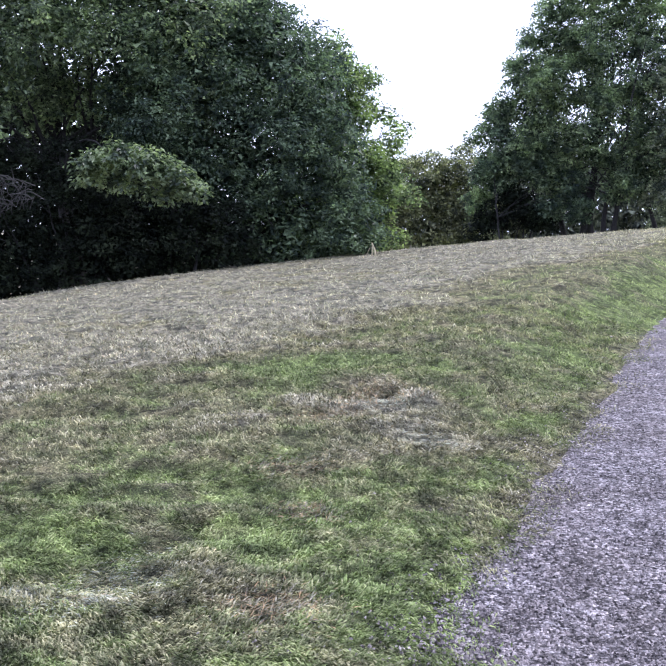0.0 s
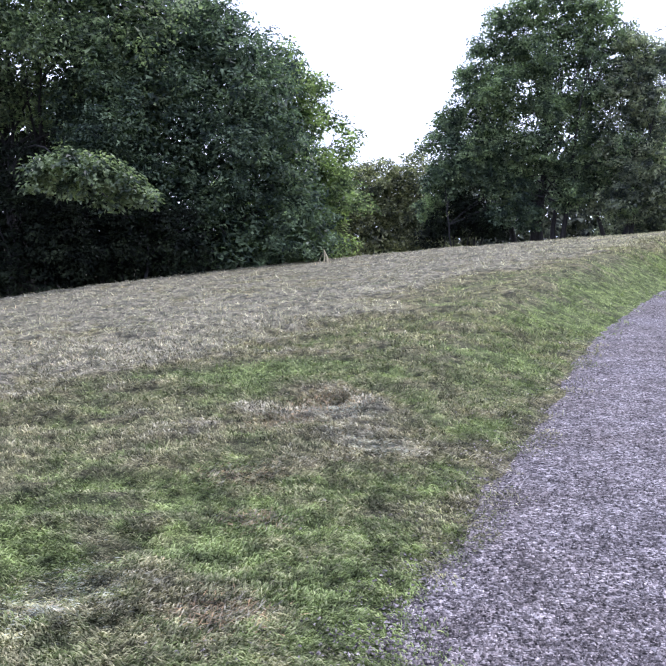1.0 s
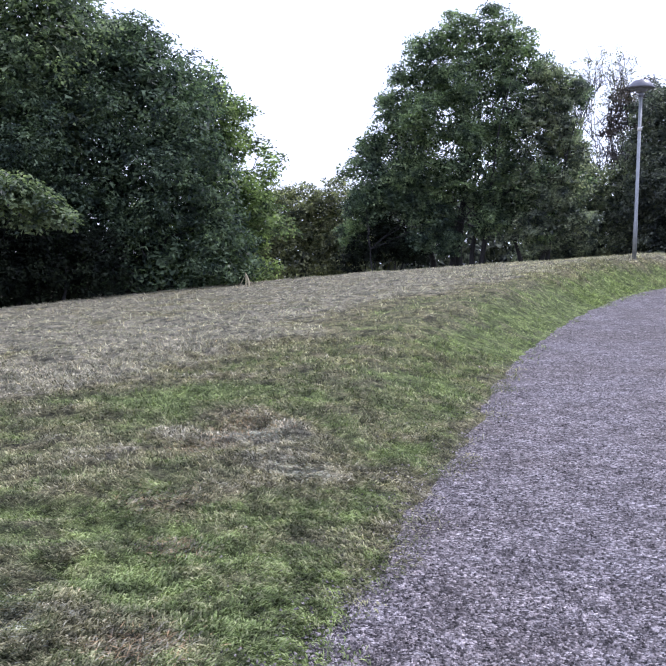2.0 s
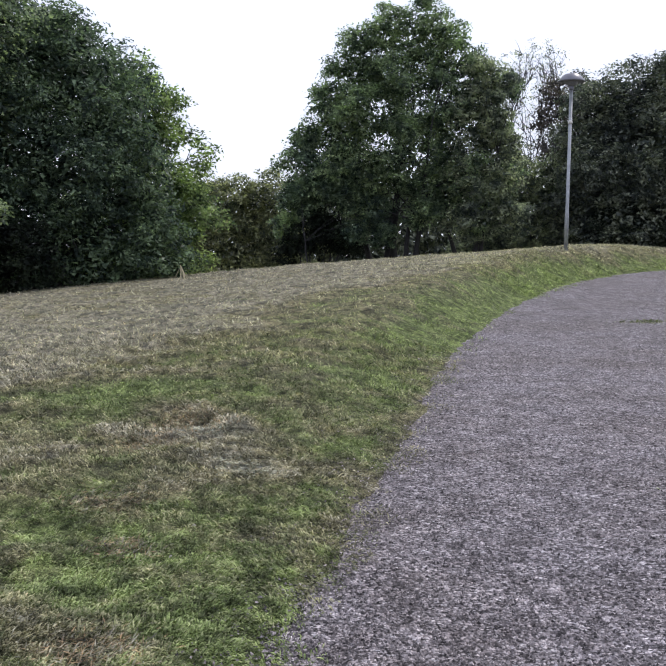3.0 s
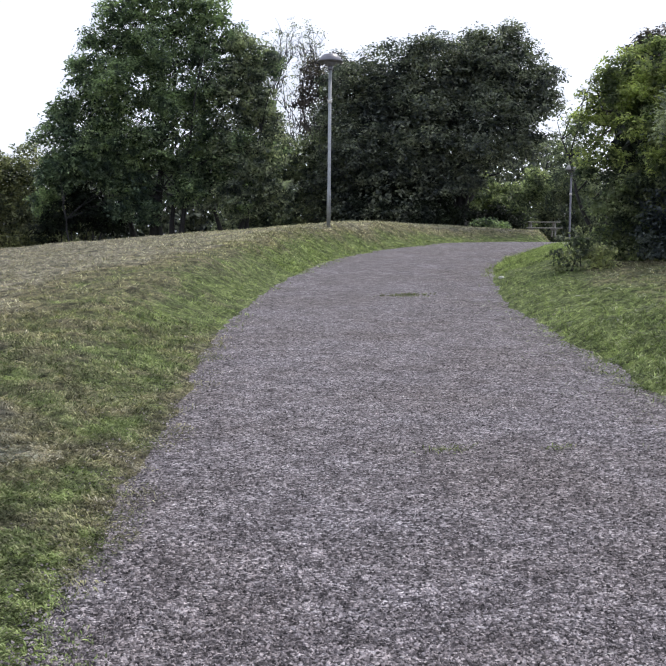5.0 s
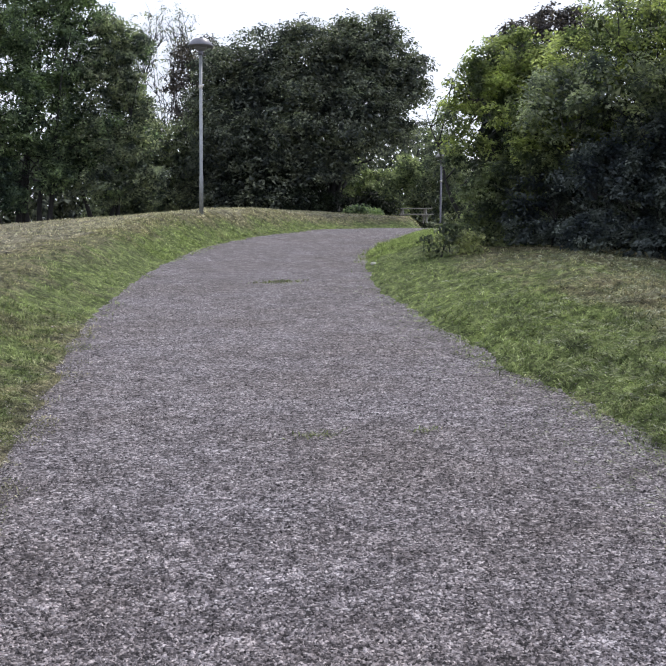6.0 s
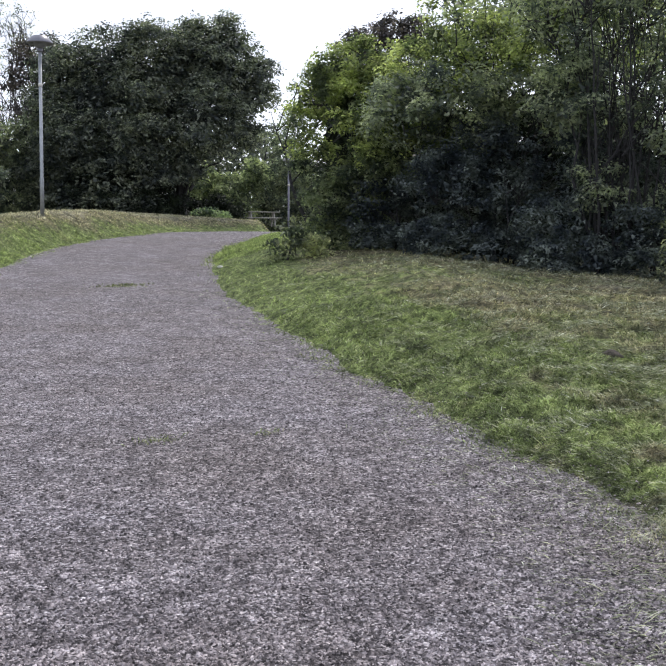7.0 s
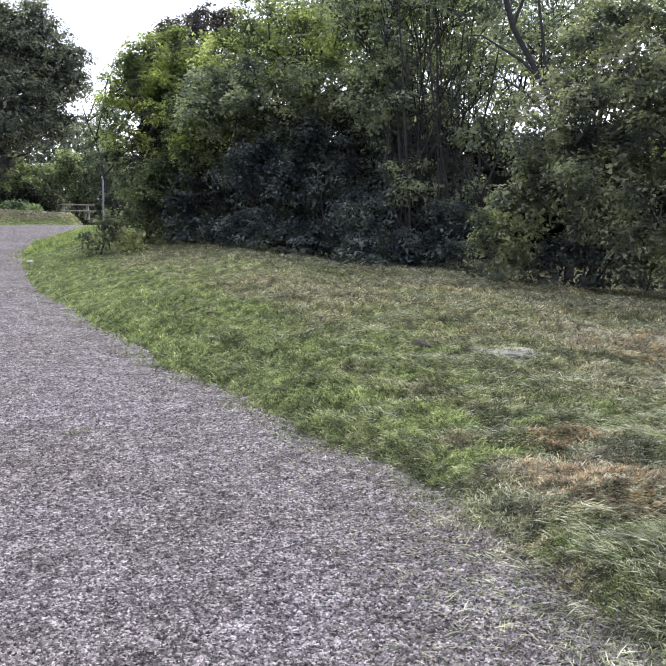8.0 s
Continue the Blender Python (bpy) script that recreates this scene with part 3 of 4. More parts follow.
def dead_branch(root, bearing, distance, height):
    """A drooping dead limb with bare twigs, out in front of the crown."""
    x, y, _ = spot(bearing, distance)
    start = np.array([x, y, height]) - np.array(root.location)
    b = radians(bearing)
    side = np.array([-math.cos(b), math.sin(b), 0])
    pieces = []
    for k in range(12):
        first = start + side * rng.uniform(0, 1.9) + np.array([0, 0, rng.uniform(-0.35, 0.45)])
        end = first + side * rng.uniform(0.5, 1.3) + np.array([0, 0, rng.uniform(-0.7, 0.2)])
        pieces.append(limb(first, end, 0.014, 0.005, 0.2, 8))
        for _ in range(12):
            p = first + (end - first) * rng.uniform(0.1, 1.0)
            d = side * rng.uniform(-0.1, 0.3) + np.array([0, 0, rng.uniform(-0.35, 0.2)]) + rng.normal(size=3) * 0.12
            pieces.append(limb(p, p + d, 0.008, 0.003, 0.1, 4))
    v, f = join(pieces)
    put("dead_branch", fast_mesh("dead_branch", v, f, True), M_DEAD, root, "grey dead branch with bare drooping twigs")


dead_branch(spreading_oak, -14.4, 28.6, 2.3)
tree("broadleaf_tree", -4.5, 34, [(-1.0, 7.7, 0, 2.2), (0.3, 7.1, 0.3, 2.3), (1.3, 5.8, 0.6, 2.2), (-2.7, 7.2, 0.8, 2.2), (-0.2, 8.4, 0, 1.2), (-1.9, 8.7, 0.2, 1.0), (-2.2, 5.4, 1.4, 2.6), (0.3, 4.0, 1.2, 2.3), (2.3, 3.8, 0.6, 1.8), (-2.5, 2.4, 1.4, 2.3), (0.8, 1.6, 1.0, 2.0), (2.8, 1.6, 0.8, 1.6), (-1.0, 3.2, 0.4, 1.7), (-3.4, 4.2, 0.6, 1.5)],
     70000, 0.14, L_INK, "tall dense broadleaf tree with rounded dark crown", 0.3, 1, group=EDGE, core=0.5)
tree("shrub_tree", 0.9, 36.5, [(-0.9, 6.4, 0, 1.5), (0.2, 5.8, 0, 0.9), (0.65, 6.9, 0, 0.45), (0.1, 7.1, 0, 0.5), (-0.5, 8.0, 0, 0.5), (-0.5, 4.4, 0.3, 1.8), (0.9, 4.2, 0, 1.0), (1.25, 5.5, 0, 0.45), (1.65, 4.75, 0, 0.4), (1.75, 5.2, 0, 0.3), (1.2, 2.9, 0.2, 1.3), (-1.5, 2.4, 0.6, 1.9), (0.3, 1.6, 0.4, 1.6)],
     30000, 0.13, L_SPRING, "light yellow-green young tree at the lawn's edge", 0.12, 2, group=EDGE, set_back=1.6)
# Two near-black shrubs stand in for the shade below the left-hand trees.
tree("shadow_shrub", -14.8, 30.5, [(-2.2, 1.2, 0, 1.4), (-0.4, 1.5, 0, 1.6), (1.4, 1.3, 0, 1.5), (-3.6, 0.8, 0, 1.3), (0.4, 3.0, -0.8, 1.3), (-1.6, 3.0, -0.8, 1.3), (-3.2, 2.6, -0.8, 1.3), (-2.4, 0.1, 0.4, 1.0), (-1.0, 0.2, 0.4, 1.0), (0.5, 0.4, 0.4, 1.0), (-3.8, -0.2, 0.4, 1.0), (1.8, 0.5, 0.3, 0.9)],
     26000, 0.12, L_SHADE, "near-black shrub standing in for shade under a tree's crown", 0.1, 3, category="shrub", group=EDGE)
tree("shadow_shrub", -9.2, 31.0, [(-1.4, 1.6, 0, 1.5), (0.4, 1.5, 0, 1.5), (1.8, 1.3, 0.2, 1.2), (-0.4, 3.0, -0.6, 1.1)],
     12000, 0.12, L_SHADE, "near-black shrub standing in for shade at the lawn's brow", 0.1, 3, category="shrub", group=EDGE)
tree("distant_shrub", 5.0, 58, [(-2.0, 4.2, 0, 1.9), (0.2, 4.4, 0, 1.8), (2.4, 4.6, 0, 1.9), (0, 2.0, 0.4, 2.4), (-3.2, 2.0, 0.4, 2.2), (3.4, 2.0, 0.4, 2.2), (-1.0, 3.2, 0.2, 1.6), (1.5, 3.2, 0.2, 1.6), (-3.4, 3.6, 0, 1.4)],
     32000, 0.185, L_HAZE, "olive-green hedge of shrubs beyond the lawn", 0.12, 3, category="shrub", spray=7)
tree("broadleaf_tree", 14.0, 44, [(1.2, 11.4, 0.1, 1.14), (-0.3, 11.2, 0.1, 1.1), (-1.5, 10.4, 0.1, 1.06), (2.3, 10.7, 0.1, 0.9), (3.3, 9.5, 0.1, 1.0), (-2.3, 9.4, 0.1, 0.88), (-2.9, 7.9, 0.6, 1.0), (-3.7, 6.8, 0.1, 0.83), (-4.5, 5.5, 0.1, 0.77),
     (0.2, 9.0, 0.1, 1.7), (-1.7, 7.4, 0.6, 1.7), (2.1, 7.8, 0.6, 1.35), (0.3, 6.0, 0.6, 1.8), (-2.5, 5.2, 0.6, 1.55), (2.7, 5.2, 0.6, 1.4), (-4.0, 3.9, 0.1, 1.1), (-1.3, 3.8, 0.6, 1.2), (1.1, 3.6, 0.6, 1.2),
     (3.4, 3.4, 0.6, 1.1), (3.6, 8.0, 0.1, 0.9), (4.0, 6.9, 0.1, 1.0), (4.4, 8.8, 0.1, 0.75), (4.7, 5.0, 0, 0.9), (-3.8, 6.3, 0.2, 0.8), (-1.3, 9.3, 0.2, 0.7), (2.0, 9.4, 0.2, 0.7), (-1.1, 9.3, 0.2, 0.7), (1.3, 10.2, 0.1, 1.1), (-4.6, 2.7, 0.1, 0.73), (1.3, 6.8, 0.6, 1.0), (-0.8, 5.0, 0.8, 1.0), (1.6, 4.6, 0.8, 0.9)],
     78000, 0.13, L_BLUE, "rounded mid-green broadleaf tree with several stems", 0.26, 6, group=EDGE, fine=6, core=0.44)
tree("pale_tree", 18.4, 43.2, [(0.9, 8.9, 0, 0.75), (0.2, 9.3, 0, 0.7), (0.4, 7.0, 0, 1.0), (1.1, 5.1, 0, 1.0), (-0.5, 5.0, 0.2, 0.9), (1.5, 3.3, 0, 0.9), (0.0, 8.1, 0, 0.9), (0.9, 7.8, 0, 0.7), (-0.2, 6.2, 0, 1.0), (1.3, 6.2, 0, 0.8), (0.3, 4.0, 0.2, 1.0), (-0.4, 3.0, 0.2, 0.9), (-0.7, 7.4, 0.2, 0.7)],
     19000, 0.13, L_GREY, "slender tree with pale grey-green leaves beside a rounded tree", 0.16, 3, group=EDGE, fine=4, core=0.25, set_back=0.6)
# Near-black shrubs in place of shade at the feet of two trees.
tree("shadow_shrub", 26.6, 46.3, [(-1.2, 2.6, 0, 1.1), (0.4, 2.5, 0, 1.2), (1.8, 2.4, 0, 1.1), (-0.6, 3.9, -0.2, 0.9), (0.9, 4.0, -0.2, 1.0), (2.2, 3.6, -0.3, 0.9), (3.2, 2.4, -0.2, 0.8)], 12000, 0.13, L_SHADE,
     "near-black shrub standing in for shade under a dome-shaped tree", 0.07, 3, category="shrub", group=EDGE, set_back=0.3)
tree("shadow_shrub", 9.4, 43.5, [(-0.4, 2.2, 0, 0.8), (0.6, 2.4, 0, 0.9), (1.5, 2.0, 0, 0.7), (0.4, 3.1, -0.2, 0.6), (-1.0, 1.6, 0, 0.6)], 7000, 0.12, L_SHADE,
     "low near-black shrub standing in for shade under a rounded tree", 0.06, 3, category="shrub", group=EDGE)
# Dark leaves added for the shade on the rounded tree's lower left.
tree("shade_shrub", 10.2, 43.3, [(-1.2, 3.9, 0, 0.8), (-0.2, 4.4, 0, 0.9), (0.9, 4.2, 0, 0.9), (1.9, 3.6, 0, 0.8), (-0.6, 5.3, -0.2, 0.7), (0.5, 5.4, -0.2, 0.8), (2.4, 2.5, 0.1, 0.7), (1.2, 2.6, 0.1, 0.7)], 15000, 0.12, L_INK,
     "dark green shrub standing in for shade on a rounded tree", 0.07, 3, category="shrub", group=EDGE)
tree("bare_tree", 21.3, 58, [(0.2, 11.6, 0, 1.7), (-1.3, 10.2, 0, 1.6), (1.3, 10.6, 0, 1.6), (0.4, 12.6, 0, 1.2), (-0.8, 12.2, 0, 1.1), (1.3, 12.4, 0, 1.0), (-0.2, 8.0, 0, 1.7), (0.9, 7.6, 0, 1.5), (-1.0, 6.4, 0, 1.5), (0, 5.0, 0, 1.6)], 3600, 0.12, L_HAZE,
     "slender half-bare tree with pale upright twigs", 0.16, 4, group=EDGE, fine=10, limbs=6, core=0)
tree("dark_tree", 23.3, 56, [(-0.7, 10.4, 0, 0.9), (0.7, 10.7, 0, 0.9), (-1.0, 9.0, 0, 0.9), (0.2, 9.4, 0, 1.0), (-0.6, 7.4, 0, 1.0), (0.5, 7.6, 0, 1.2), (0.2, 5.6, 0, 1.4), (0, 4.0, 0, 1.6), (0, 2.6, 0, 1.6)], 13000, 0.16, L_PLUM,
     "narrow purple-brown tree behind a lamp post", 0.18, 1, group=EDGE, fine=1)
tree("undergrowth_shrub", 19.8, 48, [(-1.2, 3.8, 0, 1.2), (0.2, 3.6, 0, 1.3), (1.5, 3.4, 0, 1.2), (-1, 2.2, 0.3, 1.2), (0.8, 2.2, 0.3, 1.2), (2.2, 2.4, 0.2, 1.1), (-0.4, 5.2, 0, 0.9), (1.8, 4.8, 0, 1.1), (2.8, 4.2, 0, 1.1), (0.8, 5.6, 0, 1.0), (2.5, 5.7, 0, 0.8)],
     22000, 0.15, L_GREY, "grey-green shrubs filling the gap between trees", 0.1, 3, category="shrub", group=EDGE, fine=1)
dome = tree("spreading_tree", 30.8, 47.5, [(-0.66, 9.0, 0, 2.2), (1.64, 9.3, 0, 2.0), (3.14, 8.0, 0, 1.5), (-3.06, 8.7, 0, 2.0), (-4.86, 8.5, 0, 1.7), (-5.66, 6.8, 0.3, 1.5), (-4.56, 5.4, 0.6, 2.0), (-1.86, 6.0, 0.9, 2.3), (0.94, 6.4, 0.8, 2.1), (-5.66, 4.4, 0.6, 1.6),
     (-5.56, 2.9, 0.6, 1.4), (-3.56, 3.6, 0.9, 1.9), (-1.56, 3.9, 1.0, 1.6), (-0.16, 4.6, 1.0, 1.3), (2.74, 6.2, 0.2, 1.3), (-4.26, 2.4, 1.1, 1.4), (-2.66, 2.5, 1.1, 1.3), (-1.36, 2.4, 0.9, 0.9), (-3.9, 7.2, 0.3, 1.5), (-2.4, 7.0, 0.3, 1.4), (0.3, 4.1, 0.9, 0.7), (2.2, 9.9, 0, 0.8), (0.4, 10.3, 0, 0.9), (-1.9, 10.2, 0, 0.8), (3.5, 8.9, 0, 0.7), (-1.0, 7.6, 0.3, 1.3), (0.5, 8.0, 0.2, 1.3), (1.9, 7.7, 0.2, 1.2)],
     94000, 0.145, L_DARK, "broad dome-shaped tree with dark dense crown", 0.25, 1, group=EDGE, core=0.8, droop=0.28)
for across, rise, r in ((1.9, 2.7, 0.11), (1.2, 3.4, 0.08), (-1.1, 2.4, 0.09), (0.5, 3.0, 0.07)):
    b = radians(30.8)
    v, f = limb((0, 0, 0.55), (math.cos(b) * across, -math.sin(b) * across, rise), r, 0.03, 0.14, 9)
    put("limb", fast_mesh("limb", v, f, True), M_BARK, dome)
# Low near-black shrub, added for the shade beyond the trunk.
tree("shadow_shrub", 32.7, 52, [(0, 2.3, 0, 0.7), (0.8, 2.3, 0, 0.6), (-0.8, 2.3, 0, 0.7), (0.1, 2.9, 0, 0.5), (-1.6, 2.6, -0.5, 0.8), (-2.3, 2.4, -0.5, 0.8)], 7000, 0.14, L_SHADE,
     "low near-black shrub standing in for shade beyond a tree", 0.05, 2, category="shrub", spray=6)
tree("shrub", 33.2, 56, [(-1.4, 3.9, 0, 1.3), (0.2, 3.2, 0.2, 1.4), (-0.6, 2.0, 0.4, 1.2), (1.4, 4.4, 0, 1.1), (0.9, 2.0, 0.3, 1.0)], 13000, 0.16, L_MID,
     "yellow-green shrub beyond the rise", 0.1, 3, category="shrub", spray=6)
tree("shrub", 36.2, 58, [(-0.8, 4.2, 0, 1.4), (0.8, 4.8, 0, 1.3), (0, 2.4, 0.3, 1.6), (2.0, 3.4, 0, 1.6), (0.3, 6.6, 0, 1.0), (0.8, 7.8, 0, 0.7), (-2.0, 2.0, 0.3, 1.0)], 16000, 0.16, L_GREY,
     "mid-green shrub with pale leaf tips beyond the rise", 0.1, 3, category="shrub", spray=6)
tree("low_shrub", 32.2, 49.5, [(-0.5, 2.1, 0, 0.4), (0.1, 2.2, 0, 0.45), (0.6, 2.05, 0, 0.35)], 1500, 0.15, L_BLUE,
     "low pale-leaved shrub beside a tree trunk", 0.05, 2, category="shrub", spray=6)
# thicket on the other side of the path
tree("low_shrub", 37.0, 21.0, [(-0.3, 1.05, 0, 0.24), (0.0, 1.3, 0.1, 0.36), (0.45, 1.2, 0.1, 0.35), (0.1, 1.6, 0, 0.2), (0.55, 0.95, 0.1, 0.22)], 1000, 0.085, L_OLIVE,
     "low light-leaved sapling at the thicket's foot", 0.03, 3, category="shrub", group=THICKET, spray=6)
tree("tall_tree", 56.5, 25.5, [(-2.2, 7.2, 0, 1.7), (0, 7.4, 0, 1.8), (2.2, 7.0, 0, 1.7), (-1.2, 5.2, 0, 1.5), (1.2, 5.2, 0, 1.5), (3.6, 6.4, 0, 1.5), (-3.6, 6.8, 0, 1.4), (-2.6, 5.4, 0, 1.4), (0, 6.0, 0.3, 1.5), (2.4, 5.6, 0, 1.4)], 17000, 0.12, L_GREY,
     "tall grey-green tree standing behind the thicket", 0.2, 3, group=THICKET, fine=12, limbs=3, core=0.15)
tree("dark_tree", 40.4, 31, [(0.9, 7.3, 0, 0.8), (1.7, 7.2, 0, 0.8), (0.1, 6.9, 0, 0.7), (-1.0, 5.4, 0, 0.6), (0, 6.2, 0, 0.9), (-0.6, 5.3, 0, 0.7), (0.8, 6.0, 0, 1.0), (0, 4.4, 0, 1.1), (0, 2.8, 0, 1.2)], 15000, 0.12, L_PLUM,
     "purple-brown tree rising behind a bush", 0.16, 1, group=THICKET)
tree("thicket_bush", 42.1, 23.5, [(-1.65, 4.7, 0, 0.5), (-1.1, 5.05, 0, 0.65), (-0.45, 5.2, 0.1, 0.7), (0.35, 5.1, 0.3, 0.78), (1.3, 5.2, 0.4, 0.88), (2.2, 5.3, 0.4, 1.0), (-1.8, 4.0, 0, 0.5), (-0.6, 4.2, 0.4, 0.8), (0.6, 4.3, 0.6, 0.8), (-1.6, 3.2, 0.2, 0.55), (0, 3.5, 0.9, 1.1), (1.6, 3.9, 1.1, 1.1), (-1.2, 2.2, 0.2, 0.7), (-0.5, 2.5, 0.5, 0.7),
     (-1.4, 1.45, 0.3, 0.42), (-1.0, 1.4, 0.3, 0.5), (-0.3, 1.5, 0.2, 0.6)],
     60000, 0.09, L_MID, "tall hawthorn-like bush with small yellow-tinged leaves", 0.12, 4, category="bush", group=THICKET, set_back=0.7, fine=3, core=0.12, lit_tip_mat=L_LIME, tips_above=3.0)
# Dark shrubs here and below are added as the thicket's shaded hollows.
tree("hollow_shrub", 44.2, 22.6, [(-0.9, 2.2, -0.2, 0.8), (0.2, 2.4, 0, 0.9), (1.3, 2.5, 0, 0.9), (-1.1, 1.3, 0.2, 0.6), (-0.2, 1.3, 0.4, 0.6), (0.7, 1.3, 0.4, 0.6), (1.6, 1.3, 0.3, 0.7), (0.5, 3.2, -0.3, 0.7)],
     19000, 0.085, L_DIM, "dark shrub standing in for the shaded hollow of a thicket", 0.06, 5, category="shrub", group=THICKET, fine=3, core=0.2)
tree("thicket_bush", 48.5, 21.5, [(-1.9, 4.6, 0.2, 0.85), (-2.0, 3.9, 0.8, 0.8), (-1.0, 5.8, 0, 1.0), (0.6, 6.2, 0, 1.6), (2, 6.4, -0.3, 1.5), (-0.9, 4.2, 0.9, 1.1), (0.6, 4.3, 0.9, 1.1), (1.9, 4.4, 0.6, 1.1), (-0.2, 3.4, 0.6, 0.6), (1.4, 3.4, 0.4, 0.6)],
     31000, 0.09, L_GREY, "tall tangled bush with dark hollow underside", 0.08, 3, category="bush", group=THICKET, set_back=0.7, fine=6, core=0.15, lit_tip_mat=L_LIME, tips_above=4.6)
tree("hollow_shrub", 49.8, 20.6, [(-1.6, 2.4, 0, 0.9), (-0.4, 2.6, 0, 1.0), (0.9, 2.5, 0, 0.9), (2.0, 2.3, -0.1, 0.9), (-1.7, 1.2, 0.3, 0.7), (-0.7, 1.15, 0.4, 0.6), (0.3, 1.1, 0.4, 0.6), (1.2, 1.05, 0.3, 0.6), (2.1, 1.0, 0.2, 0.6), (-0.8, 3.3, -0.3, 0.7), (1.2, 3.3, -0.3, 0.6)],
     24000, 0.08, L_DIM, "dark shrub standing in for the shaded hollow of a thicket", 0.06, 6, category="shrub", group=THICKET, fine=4, core=0.2)
tree("thicket_bush", 55.5, 18.6, [(-0.8, 5.6, -0.5, 1.4), (0.9, 5.4, -0.4, 1.3), (-1, 3.8, -0.6, 1.0), (0.7, 3.5, -0.7, 1.0), (-0.6, 2.2, -0.5, 0.7), (0.7, 1.9, -0.6, 0.6)],
     15000, 0.085, L_GREY, "twiggy thicket of many upright grey stems", 0.08, 3, category="bush", group=THICKET, set_back=0.3, fine=12, limbs=3, core=0.3)
tree("hollow_shrub", 54.6, 18.5, [(-1.0, 1.6, -0.3, 0.7), (-0.3, 1.0, 0.2, 0.5), (0.4, 1.5, -0.3, 0.6), (-1.1, 0.9, 0.2, 0.5), (0.5, 0.9, 0.1, 0.5)],
     9000, 0.075, L_DIM, "dark shrub standing in for shade among upright stems", 0.05, 4, category="shrub", group=THICKET, fine=3, core=0.2)
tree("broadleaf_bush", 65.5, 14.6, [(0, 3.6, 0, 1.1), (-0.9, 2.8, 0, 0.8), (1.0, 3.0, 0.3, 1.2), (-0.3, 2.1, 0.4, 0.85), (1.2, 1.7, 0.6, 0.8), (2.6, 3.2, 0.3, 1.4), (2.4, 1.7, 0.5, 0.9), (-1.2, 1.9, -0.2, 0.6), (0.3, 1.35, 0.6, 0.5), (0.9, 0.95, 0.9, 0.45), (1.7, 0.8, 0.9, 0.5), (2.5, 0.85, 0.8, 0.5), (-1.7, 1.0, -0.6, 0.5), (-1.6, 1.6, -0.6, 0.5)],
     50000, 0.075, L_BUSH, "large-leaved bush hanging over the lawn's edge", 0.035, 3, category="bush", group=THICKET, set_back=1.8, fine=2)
tree("hollow_shrub", 63.2, 15.6, [(-0.3, 0.9, 0, 0.5), (0.5, 0.9, 0, 0.6), (1.3, 0.8, 0, 0.6), (2.2, 0.8, 0, 0.6), (0.3, 1.6, -0.4, 0.5)],
     8000, 0.075, L_DIM, "dark shrub standing in for shade under an overhanging bush", 0.05, 3, category="shrub", group=THICKET, core=0.2)
tree("yellowing_tree", 66.0, 18.5, [(0, 5.4, 0, 1.5), (1.8, 5.4, 0, 1.5), (-1.0, 4.2, 0, 0.9), (3, 4.4, 0, 1.6), (0.8, 3.2, 0, 1.5)], 18000, 0.10, L_OLIVE,
     "yellow-green tree rising behind a bush", 0.16, 2, group=THICKET, fine=1, core=0.2)


def leaning_trunk(bearing, distance, points, radius):
    x, y, z = spot(bearing, distance)
    b = radians(bearing)
    root = new("leaning_tree")
    root.location = (x, y, z)
    tagged(root, "leaning bare grey tree trunk with forked limbs", "tree", THICKET)
    pts = [(math.cos(b) * a, -math.sin(b) * a, h) for a, h in points]
    v, f = tube(pts, np.linspace(radius, radius * 0.35, len(pts)), 9)
    trunk = put("trunk", fast_mesh("trunk", v, f, True), M_BARK, root)
    for k, (da, dh) in ((2, (1.0, 1.8)), (3, (-0.2, 2.0)), (3, (-1.3, 0.9)), (2, (-1.2, 1.0)), (4, (0.8, 1.5))):
        p = np.array(pts[k])
        v, f = limb(p, p + np.array([math.cos(b) * da, -math.sin(b) * da, dh]), radius * 0.4, 0.012)
        put("limb", fast_mesh("limb", v, f, True), M_BARK, trunk)


def stem_clump(bearing, distance, count, width, height):
    """A coppiced clump: many thin, nearly upright stems with short twigs."""
    x, y, z = spot(bearing, distance)
    b = radians(bearing)
    root = new("coppiced_shrub")
    root.location = (x, y, z)
    tagged(root, "coppiced shrub of many thin upright grey stems", "shrub", THICKET)
    twigs = []
    for k in range(count):
        a, deep = rng.uniform(-width, width), rng.uniform(-0.3, 0.3)
        foot = np.array([math.cos(b) * a - math.sin(b) * deep, -math.sin(b) * a - math.cos(b) * deep, -0.05])
        tip = foot * np.array([1.25, 1.25, 1]) + np.array([*(rng.normal(size=2) * 0.36), height * rng.uniform(0.65, 1.0)])
        t = np.linspace(0, 1, 10)[:, None]
        pts = foot + (tip - foot) * t + np.cumsum(rng.normal(size=(10, 3)) * [0.035, 0.035, 0], 0)
        v, f = tube(pts, np.linspace(rng.uniform(0.014, 0.036), 0.006, 10), 6)
        put("stem", fast_mesh("stem", v, f, True), M_BARK, root)
        for _ in range(7):
            p = pts[rng.integers(3, 9)]
            twigs.append(limb(p, p + rng.normal(size=3) * 0.16 + np.array([0, 0, rng.uniform(0.25, 0.7)]), 0.009, 0.003, 0.05, 4))
    v, f = join(twigs)
    put("twigwork", fast_mesh("twigwork", v, f, True), M_BARK, root, "fine bare twigs", kind="stuff")


stem_clump(55.4, 19.1, 20, 0.7, 6.3)
leaning_trunk(62.4, 17.5, [(0.1, -0.1), (0.12, 1.4), (-0.05, 2.4), (-0.4, 3.2), (-0.95, 4.2), (-1.3, 5.4), (-1.5, 6.8)], 0.085)


